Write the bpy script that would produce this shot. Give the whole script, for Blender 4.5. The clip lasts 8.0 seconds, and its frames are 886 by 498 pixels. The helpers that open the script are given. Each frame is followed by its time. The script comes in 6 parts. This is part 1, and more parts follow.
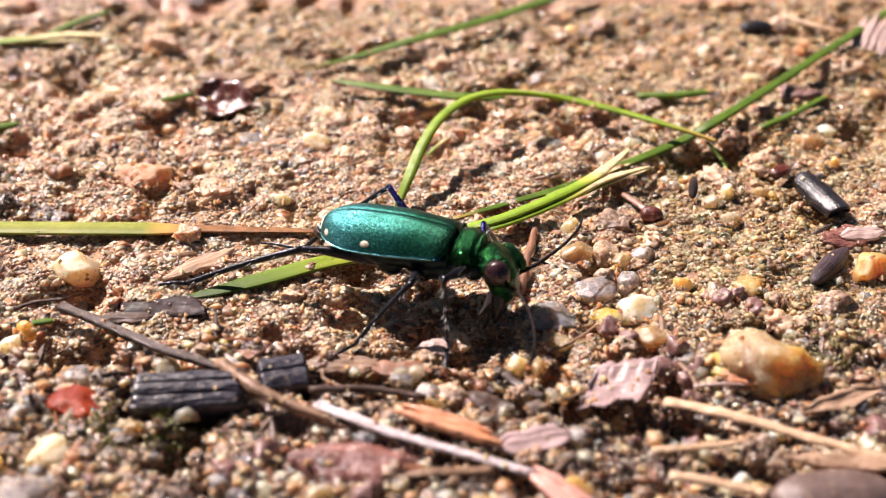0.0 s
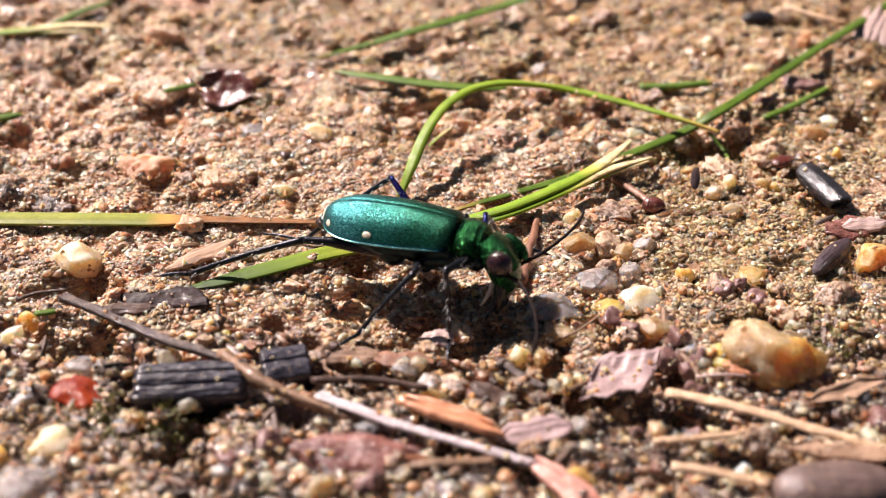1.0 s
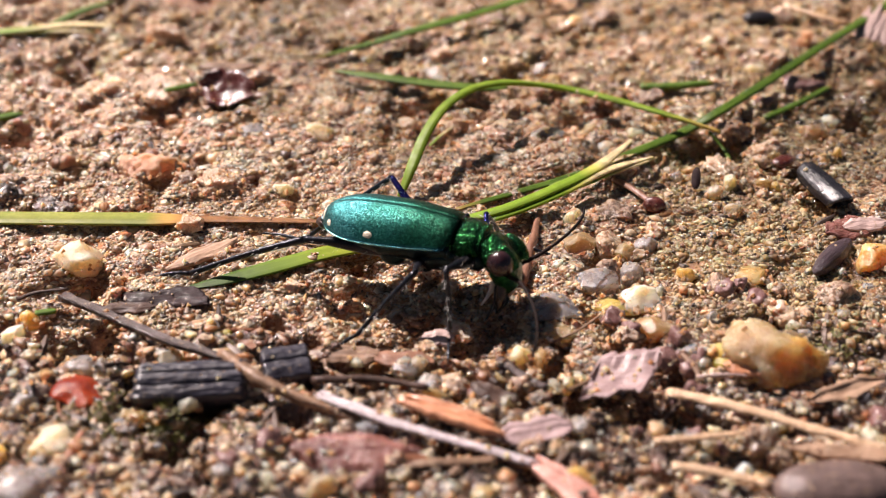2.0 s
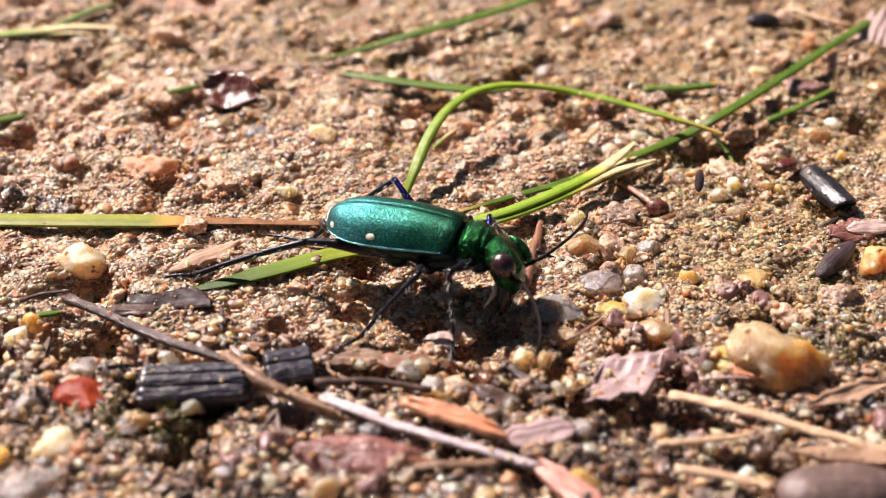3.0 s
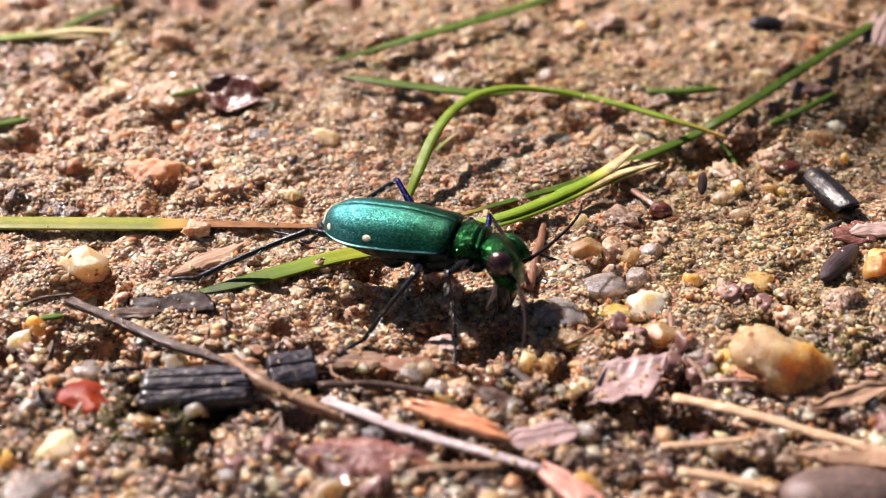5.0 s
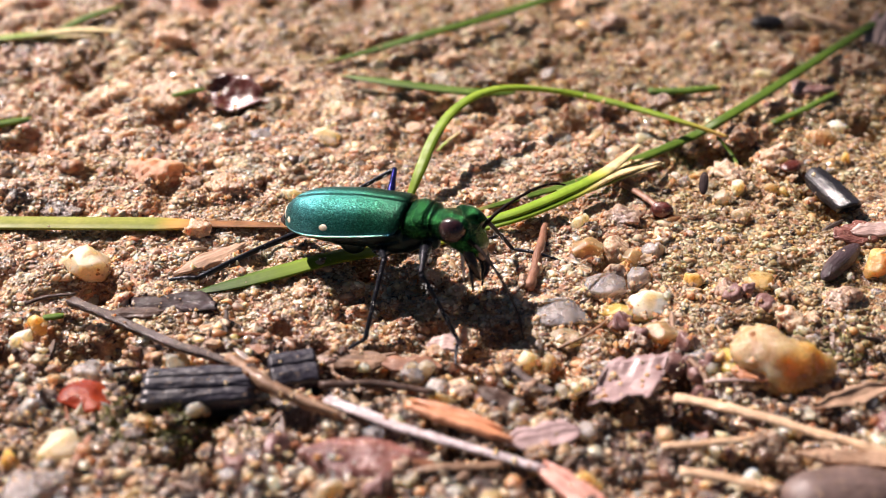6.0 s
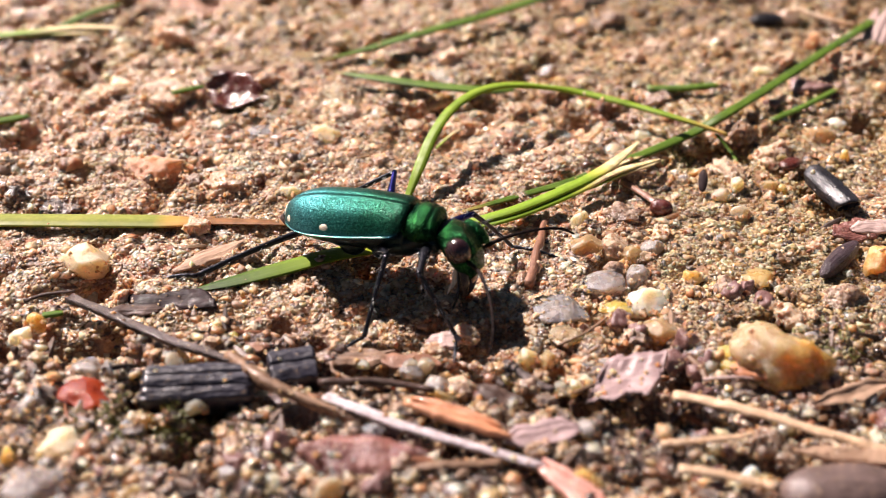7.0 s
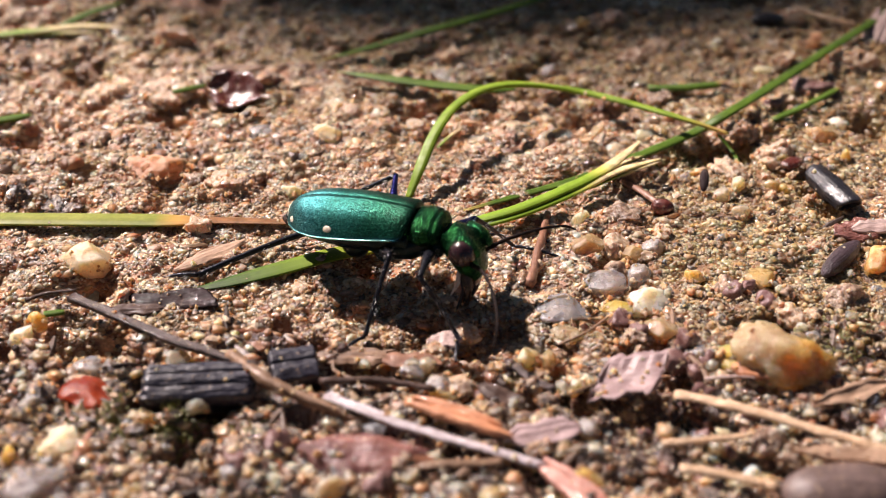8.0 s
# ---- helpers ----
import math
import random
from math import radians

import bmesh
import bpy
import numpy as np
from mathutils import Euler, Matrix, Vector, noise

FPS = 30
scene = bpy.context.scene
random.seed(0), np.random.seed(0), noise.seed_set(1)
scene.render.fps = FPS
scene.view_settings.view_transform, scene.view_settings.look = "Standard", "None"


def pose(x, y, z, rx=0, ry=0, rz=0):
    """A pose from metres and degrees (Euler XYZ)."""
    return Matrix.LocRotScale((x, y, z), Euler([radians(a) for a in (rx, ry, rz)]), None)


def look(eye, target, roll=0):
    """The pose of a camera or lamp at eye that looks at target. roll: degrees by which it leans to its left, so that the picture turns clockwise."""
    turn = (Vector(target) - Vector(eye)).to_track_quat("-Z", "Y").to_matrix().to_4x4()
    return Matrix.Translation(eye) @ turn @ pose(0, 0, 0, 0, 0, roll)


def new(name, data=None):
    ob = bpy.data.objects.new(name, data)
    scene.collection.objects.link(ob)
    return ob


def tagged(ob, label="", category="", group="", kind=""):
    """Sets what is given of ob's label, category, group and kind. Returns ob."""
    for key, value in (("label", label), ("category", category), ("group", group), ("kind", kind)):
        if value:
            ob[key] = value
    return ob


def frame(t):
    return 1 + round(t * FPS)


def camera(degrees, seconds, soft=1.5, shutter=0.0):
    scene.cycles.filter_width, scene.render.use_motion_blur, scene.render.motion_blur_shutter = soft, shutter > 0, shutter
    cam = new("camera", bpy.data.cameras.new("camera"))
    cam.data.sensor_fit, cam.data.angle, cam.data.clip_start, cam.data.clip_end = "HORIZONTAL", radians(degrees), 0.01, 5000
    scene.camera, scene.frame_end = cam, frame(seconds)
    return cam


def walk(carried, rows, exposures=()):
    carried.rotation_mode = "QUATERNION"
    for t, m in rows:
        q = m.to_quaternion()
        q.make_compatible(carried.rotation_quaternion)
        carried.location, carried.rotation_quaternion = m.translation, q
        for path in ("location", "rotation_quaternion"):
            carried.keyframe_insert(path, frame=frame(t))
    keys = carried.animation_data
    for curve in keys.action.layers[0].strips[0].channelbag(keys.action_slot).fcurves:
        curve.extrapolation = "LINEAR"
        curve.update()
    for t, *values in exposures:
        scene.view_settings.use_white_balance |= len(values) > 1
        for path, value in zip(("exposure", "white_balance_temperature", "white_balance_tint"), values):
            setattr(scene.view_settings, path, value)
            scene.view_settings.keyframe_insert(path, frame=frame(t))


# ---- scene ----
# Lengths below are millimetres; MM turns them into the world's metres.
MM = 0.001
cam = camera(36.0, 8.0, soft=0.75)
EYE = Vector((0, -66.255, 43.027)) * MM
BASE = look(EYE, (0, 0, 0))


def held(rx, ry, rz):
    """The camera's aim, turned a little as it is held free."""
    return BASE @ pose(0, 0, 0, rx, ry, rz)


walk(cam, [
    (0.0, held(0.315, -0.292, -0.145)), (0.5, held(0.104, -0.298, -0.160)), (1.0, held(-0.070, -0.207, -0.141)),
    (1.5, held(-0.119, -0.213, -0.113)), (3.0, held(0.012, -0.050, -0.039)), (3.5, held(0, 0, 0)),
    (4.0, held(0.062, 0.051, -0.055)), (4.5, held(0.138, 0.057, -0.062)), (6.0, held(0.124, 0.134, -0.070)),
    (6.5, held(0.027, 0.133, -0.055)), (7.0, held(0.015, 0.098, -0.070)), (7.5, held(-0.082, 0.129, -0.039)),
    (8.0, held(-0.016, 0.148, -0.030))],
     exposures=[(0.0, 1.42), (0.5, 1.31), (1.0, 1.34), (1.5, 1.20), (1.9, 1.21), (3.0, 1.33), (3.5, 1.35), (4.0, 1.30), (4.5, 1.29), (6.0, 1.31), (7.0, 1.34), (7.5, 1.28), (8.0, 1.14)])
cam.data.dof.use_dof = True
cam.data.dof.focus_distance = 0.0785
cam.data.dof.aperture_fstop = 42.0

# ---- light: a high sun behind the beetle and to its tail's side, and a clear sky ----
SUN_FROM = Vector((-0.78, 0.76, 1.15)).normalized()
sun = new("sun", bpy.data.lights.new("sun", "SUN"))
sun.data.energy, sun.data.angle, sun.data.color = 4.4, radians(0.55), (1.0, 0.845, 0.805)
sun.matrix_world = look(SUN_FROM, (0, 0, 0))
world = bpy.data.worlds.new("sky")
scene.world = world
world.use_nodes = True
wn = world.node_tree
wn.nodes.clear()
sky = wn.nodes.new("ShaderNodeTexSky")
sky.sky_type, sky.sun_disc = "NISHITA", False
sky.sun_elevation = math.asin(SUN_FROM.z)
sky.sun_rotation = math.atan2(SUN_FROM.x, SUN_FROM.y)
back = wn.nodes.new("ShaderNodeBackground")
back.inputs["Strength"].default_value = 0.0105
out = wn.nodes.new("ShaderNodeOutputWorld")
wn.links.new(sky.outputs[0], back.inputs[0])
wn.links.new(back.outputs[0], out.inputs[0])


# ---- materials ----
class Mat:
    """A node material with a few shorthands."""

    def __init__(self, name):
        self.m = bpy.data.materials.new(name)
        self.m.use_nodes = True
        self.t = self.m.node_tree
        self.b = self.t.nodes["Principled BSDF"]
        self.co = self.t.nodes.new("ShaderNodeTexCoord").outputs["Object"]

    def link(self, a, b):
        self.t.links.new(a, b)

    def noise(self, size_mm, detail=3.0, rough=0.55, stretch=None):
        n = self.t.nodes.new("ShaderNodeTexNoise")
        n.inputs["Scale"].default_value = 1.0 / (size_mm * MM)
        n.inputs["Detail"].default_value, n.inputs["Roughness"].default_value = detail, rough
        co = self.co
        if stretch:
            mp = self.t.nodes.new("ShaderNodeMapping")
            mp.inputs["Scale"].default_value = stretch
            self.link(co, mp.inputs["Vector"])
            co = mp.outputs[0]
        self.link(co, n.inputs["Vector"])
        return n.outputs["Fac"]

    def cells(self, size_mm):
        n = self.t.nodes.new("ShaderNodeTexVoronoi")
        n.inputs["Scale"].default_value = 1.0 / (size_mm * MM)
        self.link(self.co, n.inputs["Vector"])
        return n

    def attr(self, name):
        n = self.t.nodes.new("ShaderNodeAttribute")
        n.attribute_name = name
        return n.outputs["Fac"]

    def island(self):
        return self.t.nodes.new("ShaderNodeNewGeometry").outputs["Random Per Island"]

    def rand(self):
        return self.t.nodes.new("ShaderNodeObjectInfo").outputs["Random"]

    def ramp(self, fac, *stops, hard=False):
        n = self.t.nodes.new("ShaderNodeValToRGB")
        n.color_ramp.interpolation = "CONSTANT" if hard else "LINEAR"
        el = n.color_ramp.elements
        while len(el) < len(stops):
            el.new(0.5)
        for e, (p, c) in zip(el, stops):
            e.position, e.color = p, ((c, c, c, 1) if isinstance(c, (int, float)) else (*c, 1))
        self.link(fac, n.inputs[0])
        return n.outputs["Color"]

    def mix(self, fac, a, b, kind="MIX"):
        n = self.t.nodes.new("ShaderNodeMix")
        n.data_type, n.blend_type = "RGBA", kind
        for v, i in ((fac, 0), (a, 6), (b, 7)):
            if isinstance(v, (int, float)):
                n.inputs[i].default_value = v if i == 0 else (v, v, v, 1)
            elif isinstance(v, tuple):
                n.inputs[i].default_value = (*v, 1)
            else:
                self.link(v, n.inputs[i])
        return n.outputs[2]

    def math(self, op, a, b=0.0):
        n = self.t.nodes.new("ShaderNodeMath")
        n.operation = op
        for v, i in ((a, 0), (b, 1)):
            if isinstance(v, (int, float)):
                n.inputs[i].default_value = v
            else:
                self.link(v, n.inputs[i])
        return n.outputs[0]

    def bump(self, height, depth_mm, strength=1.0):
        n = self.t.nodes.new("ShaderNodeBump")
        n.inputs["Distance"].default_value = depth_mm * MM
        n.inputs["Strength"].default_value = strength
        self.link(height, n.inputs["Height"])
        self.link(n.outputs[0], self.b.inputs["Normal"])
        self.link(n.outputs[0], self.b.inputs["Coat Normal"])

    def put(self, **kw):
        names = {"color": "Base Color", "rough": "Roughness", "metal": "Metallic", "spec": "Specular IOR Level", "coat": "Coat Weight",
                 "coat_rough": "Coat Roughness", "trans": "Transmission Weight", "sss": "Subsurface Weight", "ior": "IOR"}
        for k, v in kw.items():
            s = self.b.inputs[names[k]]
            if isinstance(v, (int, float)):
                s.default_value = v
            elif isinstance(v, tuple):
                s.default_value = (*v, 1)
            else:
                self.link(v, s)
        return self


def wet_skin(m, weight=0.9):
    """A film of moisture: a clear coat that glints on the small facets of the grains."""
    m.put(coat=weight, coat_rough=m.ramp(m.noise(1.3, 2), (0.35, 0.06), (0.65, 0.2)))
    m.b.inputs["Coat IOR"].default_value = 1.6


def translucent(m, weight, red, green, blue):
    """Light that goes some way into the stuff; the reaches are in millimetres."""
    m.put(sss=weight)
    m.b.inputs["Subsurface Radius"].default_value = (red * MM, green * MM, blue * MM)
    m.b.inputs["Subsurface Scale"].default_value = 1.0


def soil_material():
    m = Mat("sandy soil")
    tone, humus, damp = m.attr("tone"), m.attr("humus"), m.attr("damp")
    sand = m.ramp(tone, (0.0, (0.180, 0.071, 0.032)), (0.18, (0.349, 0.147, 0.066)), (0.42, (0.529, 0.239, 0.114)), (0.66, (0.634, 0.309, 0.153)),
                  (0.80, (0.454, 0.208, 0.102)), (0.92, (0.762, 0.424, 0.246)), (1.0, (0.550, 0.224, 0.081)))
    dark = m.ramp(tone, (0.0, (0.021, 0.009, 0.006)), (0.35, (0.071, 0.032, 0.020)), (0.7, (0.159, 0.078, 0.047)), (0.93, (0.247, 0.133, 0.080)), (1.0, (0.294, 0.165, 0.094)))
    col = m.mix(humus, sand, dark)
    stain = m.ramp(m.noise(5.0, 6, 0.65), (0.30, 0.62), (0.55, 1.0))
    speck = m.ramp(m.noise(0.16, 3, 0.7), (0.28, 0.6), (0.55, 1.05), (0.75, 1.4))
    lump = m.ramp(m.noise(1.5, 3, 0.6), (0.32, (0.42, 0.36, 0.33)), (0.45, (0.92, 0.90, 0.89)), (0.64, (1.25, 1.23, 1.18)))
    col = m.mix(1.0, col, lump, "MULTIPLY")
    moss = m.ramp(m.noise(6.0, 3), (0.60, 0.0), (0.72, 0.35))
    col = m.mix(0.8, col, stain, "MULTIPLY")
    col = m.mix(0.85, col, speck, "MULTIPLY")
    col = m.mix(moss, col, (0.17, 0.14, 0.05))
    col = m.mix(m.math("MULTIPLY", damp, 0.85), col, m.mix(1.0, col, (0.55, 0.60, 0.43), "MULTIPLY"))
    m.put(color=col, rough=m.ramp(m.noise(0.3, 2), (0.3, 0.16), (0.65, 0.5)), spec=0.6)
    wet_skin(m, 0.8)
    translucent(m, 0.9, 0.8, 0.54, 0.36)
    m.bump(m.noise(0.2, 4, 0.75), 0.15)
    return m.m


def grain_material(name="loose sand grains on moist soil", deep=0.8, clear=0.1):
    m = Mat(name)
    r = m.island()
    col = m.ramp(r, (0.0, (0.907, 0.561, 0.355)), (0.14, (0.721, 0.390, 0.215)), (0.30, (0.534, 0.270, 0.144)), (0.44, (0.861, 0.504, 0.296)), (0.56, (0.314, 0.147, 0.081)), (0.65, (0.721, 0.427, 0.304)),
                 (0.73, (0.673, 0.412, 0.211)), (0.78, (0.116, 0.059, 0.040)), (0.83, (0.920, 0.694, 0.490)), (0.93, (0.442, 0.275, 0.203)), hard=True)
    col = m.mix(0.6, col, m.ramp(m.noise(0.12, 3), (0.3, 0.65), (0.7, 1.15)), "MULTIPLY")
    col = m.mix(1.0, col, m.ramp(m.noise(5.0, 6, 0.65), (0.32, (0.60, 0.55, 0.52)), (0.48, (0.94, 0.92, 0.90)), (0.62, (1.12, 1.11, 1.10))), "MULTIPLY")
    col = m.mix(1.0, col, m.ramp(m.noise(1.5, 3, 0.6), (0.32, (0.42, 0.36, 0.33)), (0.45, (0.92, 0.90, 0.89)), (0.64, (1.22, 1.20, 1.15))), "MULTIPLY")
    col = m.mix(m.math("MULTIPLY", m.attr("damp"), 0.85), col, m.mix(1.0, col, (0.55, 0.60, 0.42), "MULTIPLY"))
    smooth = m.math("FRACT", m.math("MULTIPLY", r, 37.0))
    m.put(color=col, rough=m.ramp(smooth, (0.0, 0.07), (0.35, 0.18), (0.6, 0.4), (1.0, 0.55)), spec=0.6, trans=clear)
    m.put(coat=m.ramp(smooth, (0.0, 1.0), (0.50, 0.9), (0.62, 0.1), (1.0, 0.0)), coat_rough=0.07)
    translucent(m, 0.9, deep, deep * 0.68, deep * 0.46)
    m.bump(m.noise(0.10, 3, 0.7), 0.03)
    return m.m


def crumb_material():
    m = Mat("dark soil crumbs")
    r = m.island()
    col = m.ramp(r, (0.0, (0.104, 0.048, 0.030)), (0.20, (0.216, 0.105, 0.068)), (0.38, (0.040, 0.018, 0.014)), (0.50, (0.303, 0.166, 0.109)), (0.68, (0.431, 0.262, 0.183)), (0.82, (0.266, 0.141, 0.076)),
                 (0.86, (0.542, 0.357, 0.264)), hard=True)
    col = m.mix(0.8, col, m.ramp(m.noise(0.18, 4, 0.7), (0.3, 0.4), (0.7, 1.25)), "MULTIPLY")
    m.put(color=col, rough=m.ramp(m.noise(0.15, 2), (0.35, 0.06), (0.65, 0.35)), spec=0.7)
    wet_skin(m, 1.0)
    translucent(m, 0.85, 0.9, 0.6, 0.42)
    m.bump(m.noise(0.16, 4, 0.7), 0.10)
    return m.m


def stone_material(name, a, b, rough, spec=0.5, sss=0.0, dirt=(0.26, 0.17, 0.11), dirty=0.5, coat=0.5, patch=1.3, clear=0.0):
    m = Mat(name)
    cloud = m.ramp(m.noise(patch, 5, 0.65), (0.3, a), (0.7, b))
    vein = m.ramp(m.noise(patch * 0.55, 3, 0.5, stretch=(1.0, 2.6, 1.4)), (0.44, 1.0), (0.5, 0.78), (0.56, 1.0))
    col = m.mix(0.8, cloud, vein, "MULTIPLY")
    spots = m.ramp(m.noise(0.55, 6, 0.8), (0.58, 0.0), (0.70, dirty))
    col = m.mix(spots, col, dirt)
    col = m.mix(0.6, col, m.ramp(m.noise(0.14, 3), (0.25, 0.8), (0.75, 1.08)), "MULTIPLY")
    m.put(color=col, rough=m.ramp(m.noise(0.5, 3), (0.3, rough * 0.5), (0.7, min(1.0, rough * 1.4))), spec=spec, coat=coat, coat_rough=0.06, trans=clear)
    if sss:
        translucent(m, min(1.0, sss * 1.1), 3.0, 2.1, 1.3)
    m.bump(m.noise(0.3, 5, 0.75), 0.07)
    return m.m


def clod_material(name, a, b, grains=0.7):
    """Crumbly soil with sand grains stuck to it."""
    m = Mat(name)
    cell = m.cells(0.36)
    col = m.ramp(m.noise(0.5, 5, 0.7), (0.3, a), (0.7, b))
    stuck = m.ramp(cell.outputs["Color"], (0.50, 0.0), (0.66, grains))
    col = m.mix(stuck, col, (0.58, 0.44, 0.32))
    m.put(color=col, rough=m.ramp(m.noise(0.25, 3), (0.35, 0.12), (0.65, 0.5)), spec=0.6)
    wet_skin(m, 0.8)
    translucent(m, 0.8, 0.8, 0.54, 0.36)
    m.bump(m.math("SUBTRACT", m.noise(0.25, 4, 0.75), cell.outputs["Distance"]), 0.14)
    return m.m


def litter_material(name, a, b, rough, fibre=(0.12, 1.0, 1.0), spec=0.4, grain=0.16, depth=0.05, dusty=0.8, wet=0.7):
    """Wood, bark, leaf or charcoal with fibres along the piece's length (x)."""
    m = Mat(name)
    col = m.ramp(m.noise(grain, 4, 0.6, stretch=fibre), (0.28, a), (0.72, b))
    blot = m.ramp(m.noise(1.1, 4, 0.6), (0.3, 0.55), (0.65, 1.1))
    col = m.mix(0.8, col, blot, "MULTIPLY")
    dust = m.ramp(m.noise(0.35, 4, 0.75), (0.60, 0.0), (0.66, dusty))
    col = m.mix(dust, col, (0.40, 0.27, 0.16))
    m.put(color=col, rough=m.ramp(m.noise(0.3, 3), (0.3, rough * 0.65), (0.7, min(1.0, rough * 1.35))), spec=spec)
    m.put(coat=m.ramp(m.noise(0.7, 4, 0.7), (0.46, 0.0), (0.58, wet)), coat_rough=0.12)
    lumps = m.math("MULTIPLY", m.noise(0.45, 4, 0.7), 0.8)
    m.bump(m.math("ADD", m.noise(grain * 0.8, 4, 0.65, stretch=fibre), lumps), depth)
    return m.m


def blade_material(name, green, pale, tip, dry_from, dry_to, turning=None):
    """A blade with veins along it; past dry_from it turns, past dry_to it is dry."""
    m = Mat(name)
    along, across = m.attr("along"), m.attr("across")
    col = m.ramp(m.noise(2.2, 3, 0.6), (0.3, green), (0.7, pale))
    col = m.mix(0.55, col, m.ramp(across, (0.0, 0.72), (1.0, 1.25)), "MULTIPLY")
    col = m.mix(0.5, col, m.ramp(m.noise(0.25, 4, 0.7), (0.35, 0.75), (0.7, 1.2)), "MULTIPLY")
    dry = m.mix(m.ramp(m.noise(0.5, 4), (0.35, 0.0), (0.65, 1.0)), tip, tuple(c * 0.6 for c in tip))
    end = min(0.999, dry_to)
    if turning:
        half = (dry_from + end) / 2
        col = m.mix(m.ramp(along, (dry_from, 0.0), (half, 1.0)), col, turning)
        col = m.mix(m.ramp(along, (half, 0.0), (end, 1.0)), col, dry)
    else:
        col = m.mix(m.ramp(along, (dry_from, 0.0), (end, 1.0)), col, dry)
    m.put(color=col, rough=m.ramp(m.noise(0.6, 3), (0.3, 0.40), (0.7, 0.6)), spec=0.22)
    translucent(m, 0.35, 0.25, 0.3, 0.1)
    m.bump(across, 0.05)
    return m.m


def cuticle(name, a, b, size, rough, metal=0.92, bump=0.03, grain=0.09, coat=0.0, spec=0.5):
    m = Mat(name)
    col = m.ramp(m.noise(size, 3, 0.6), (0.34, a), (0.66, b))
    m.put(color=col, rough=rough, metal=metal, coat=coat, coat_rough=0.12, spec=spec)
    m.bump(m.noise(grain, 2, 0.6), bump)
    return m.m


SOIL, GRAIN, CRUMB, GLASSY = soil_material(), grain_material(), crumb_material(), grain_material("clear coarse grains", 1.4, 0.25)
STONE = {
    "cream": stone_material("cream quartz", (0.72, 0.53, 0.31), (0.80, 0.63, 0.42), 0.4, sss=0.85, dirty=0.2, clear=0.15),
    "white": stone_material("white quartz", (0.78, 0.65, 0.47), (0.84, 0.75, 0.60), 0.4, sss=0.85, dirty=0.25),
    "amber": stone_material("amber quartz", (0.42, 0.24, 0.10), (0.66, 0.45, 0.25), 0.22, 0.65, sss=0.9, clear=0.4),
    "orange": stone_material("orange quartz", (0.64, 0.30, 0.08), (0.76, 0.47, 0.19), 0.3, 0.55, sss=0.85, dirty=0.3, clear=0.15),
    "yellow": stone_material("yellow quartz", (0.68, 0.36, 0.05), (0.80, 0.50, 0.13), 0.25, 0.55, sss=0.85, dirty=0.25, clear=0.15),
    "grey": stone_material("smoky grey quartz", (0.24, 0.20, 0.185), (0.46, 0.41, 0.40), 0.3, 0.5, sss=0.9, dirty=0.25, clear=0.4),
    "brown": clod_material("brown soil clod", (0.12, 0.073, 0.048), (0.30, 0.195, 0.125), 0.45),
    "humus": clod_material("wet humus", (0.026, 0.016, 0.013), (0.12, 0.075, 0.055), 0.25),
    "tan": clod_material("tan soil clod", (0.36, 0.235, 0.145), (0.58, 0.415, 0.27)),
    "sand": clod_material("pale sandy clod", (0.44, 0.30, 0.19), (0.64, 0.47, 0.33)),
    "red": stone_material("reddish stone", (0.50, 0.24, 0.14), (0.62, 0.36, 0.22), 0.6, 0.3, sss=0.4, coat=0.3),
    "purple": stone_material("purplish red stone", (0.13, 0.055, 0.05), (0.28, 0.16, 0.14), 0.3, 0.5),
    "pink": stone_material("clear tan quartz", (0.50, 0.36, 0.24), (0.70, 0.56, 0.42), 0.22, 0.7, sss=0.9, dirty=0.3, clear=0.4),
    "husk": stone_material("orange red husk", (0.16, 0.010, 0.003), (0.40, 0.06, 0.012), 0.16, 0.35, dirty=0.12, coat=0.0),
}


# ---- geometry helpers (millimetres in, metres out) ----
def mesh_of(name, verts, faces, mats, smooth=True, attrs=None):
    me = bpy.data.meshes.new(name)
    me.from_pydata((np.asarray(verts, float) * MM).tolist(), [], [tuple(int(i) for i in f) for f in faces])
    me.polygons.foreach_set("use_smooth", [smooth] * len(me.polygons))
    for mt in (mats if isinstance(mats, (list, tuple)) else [mats]):
        me.materials.append(mt)
    for k, v in (attrs or {}).items():
        me.attributes.new(k, "FLOAT", "POINT").data.foreach_set("value", np.asarray(v, np.float32))
    me.update()
    return me


def thing(name, me, at=None, label="", category="", group="", kind="", parent=None):
    ob = new(name, me)
    if at is not None:
        ob.matrix_world = at
    if parent is not None:
        ob.parent = parent
    return tagged(ob, label, category, group, kind)


def at_mm(x, y, z, rx=0, ry=0, rz=0):
    return pose(x * MM, y * MM, z * MM, rx, ry, rz)


def rings_to_mesh(rings):
    """Closed rings of equal count, joined in order and capped at both ends."""
    n, verts, faces = len(rings[0]), [], []
    for r in rings:
        verts += [tuple(p) for p in r]
    for i in range(len(rings) - 1):
        for k in range(n):
            a, b = i * n + k, i * n + (k + 1) % n
            faces.append((a, b, b + n, a + n))
    faces.append(tuple(range(n - 1, -1, -1)))
    faces.append(tuple(range((len(rings) - 1) * n, len(rings) * n)))
    return verts, faces


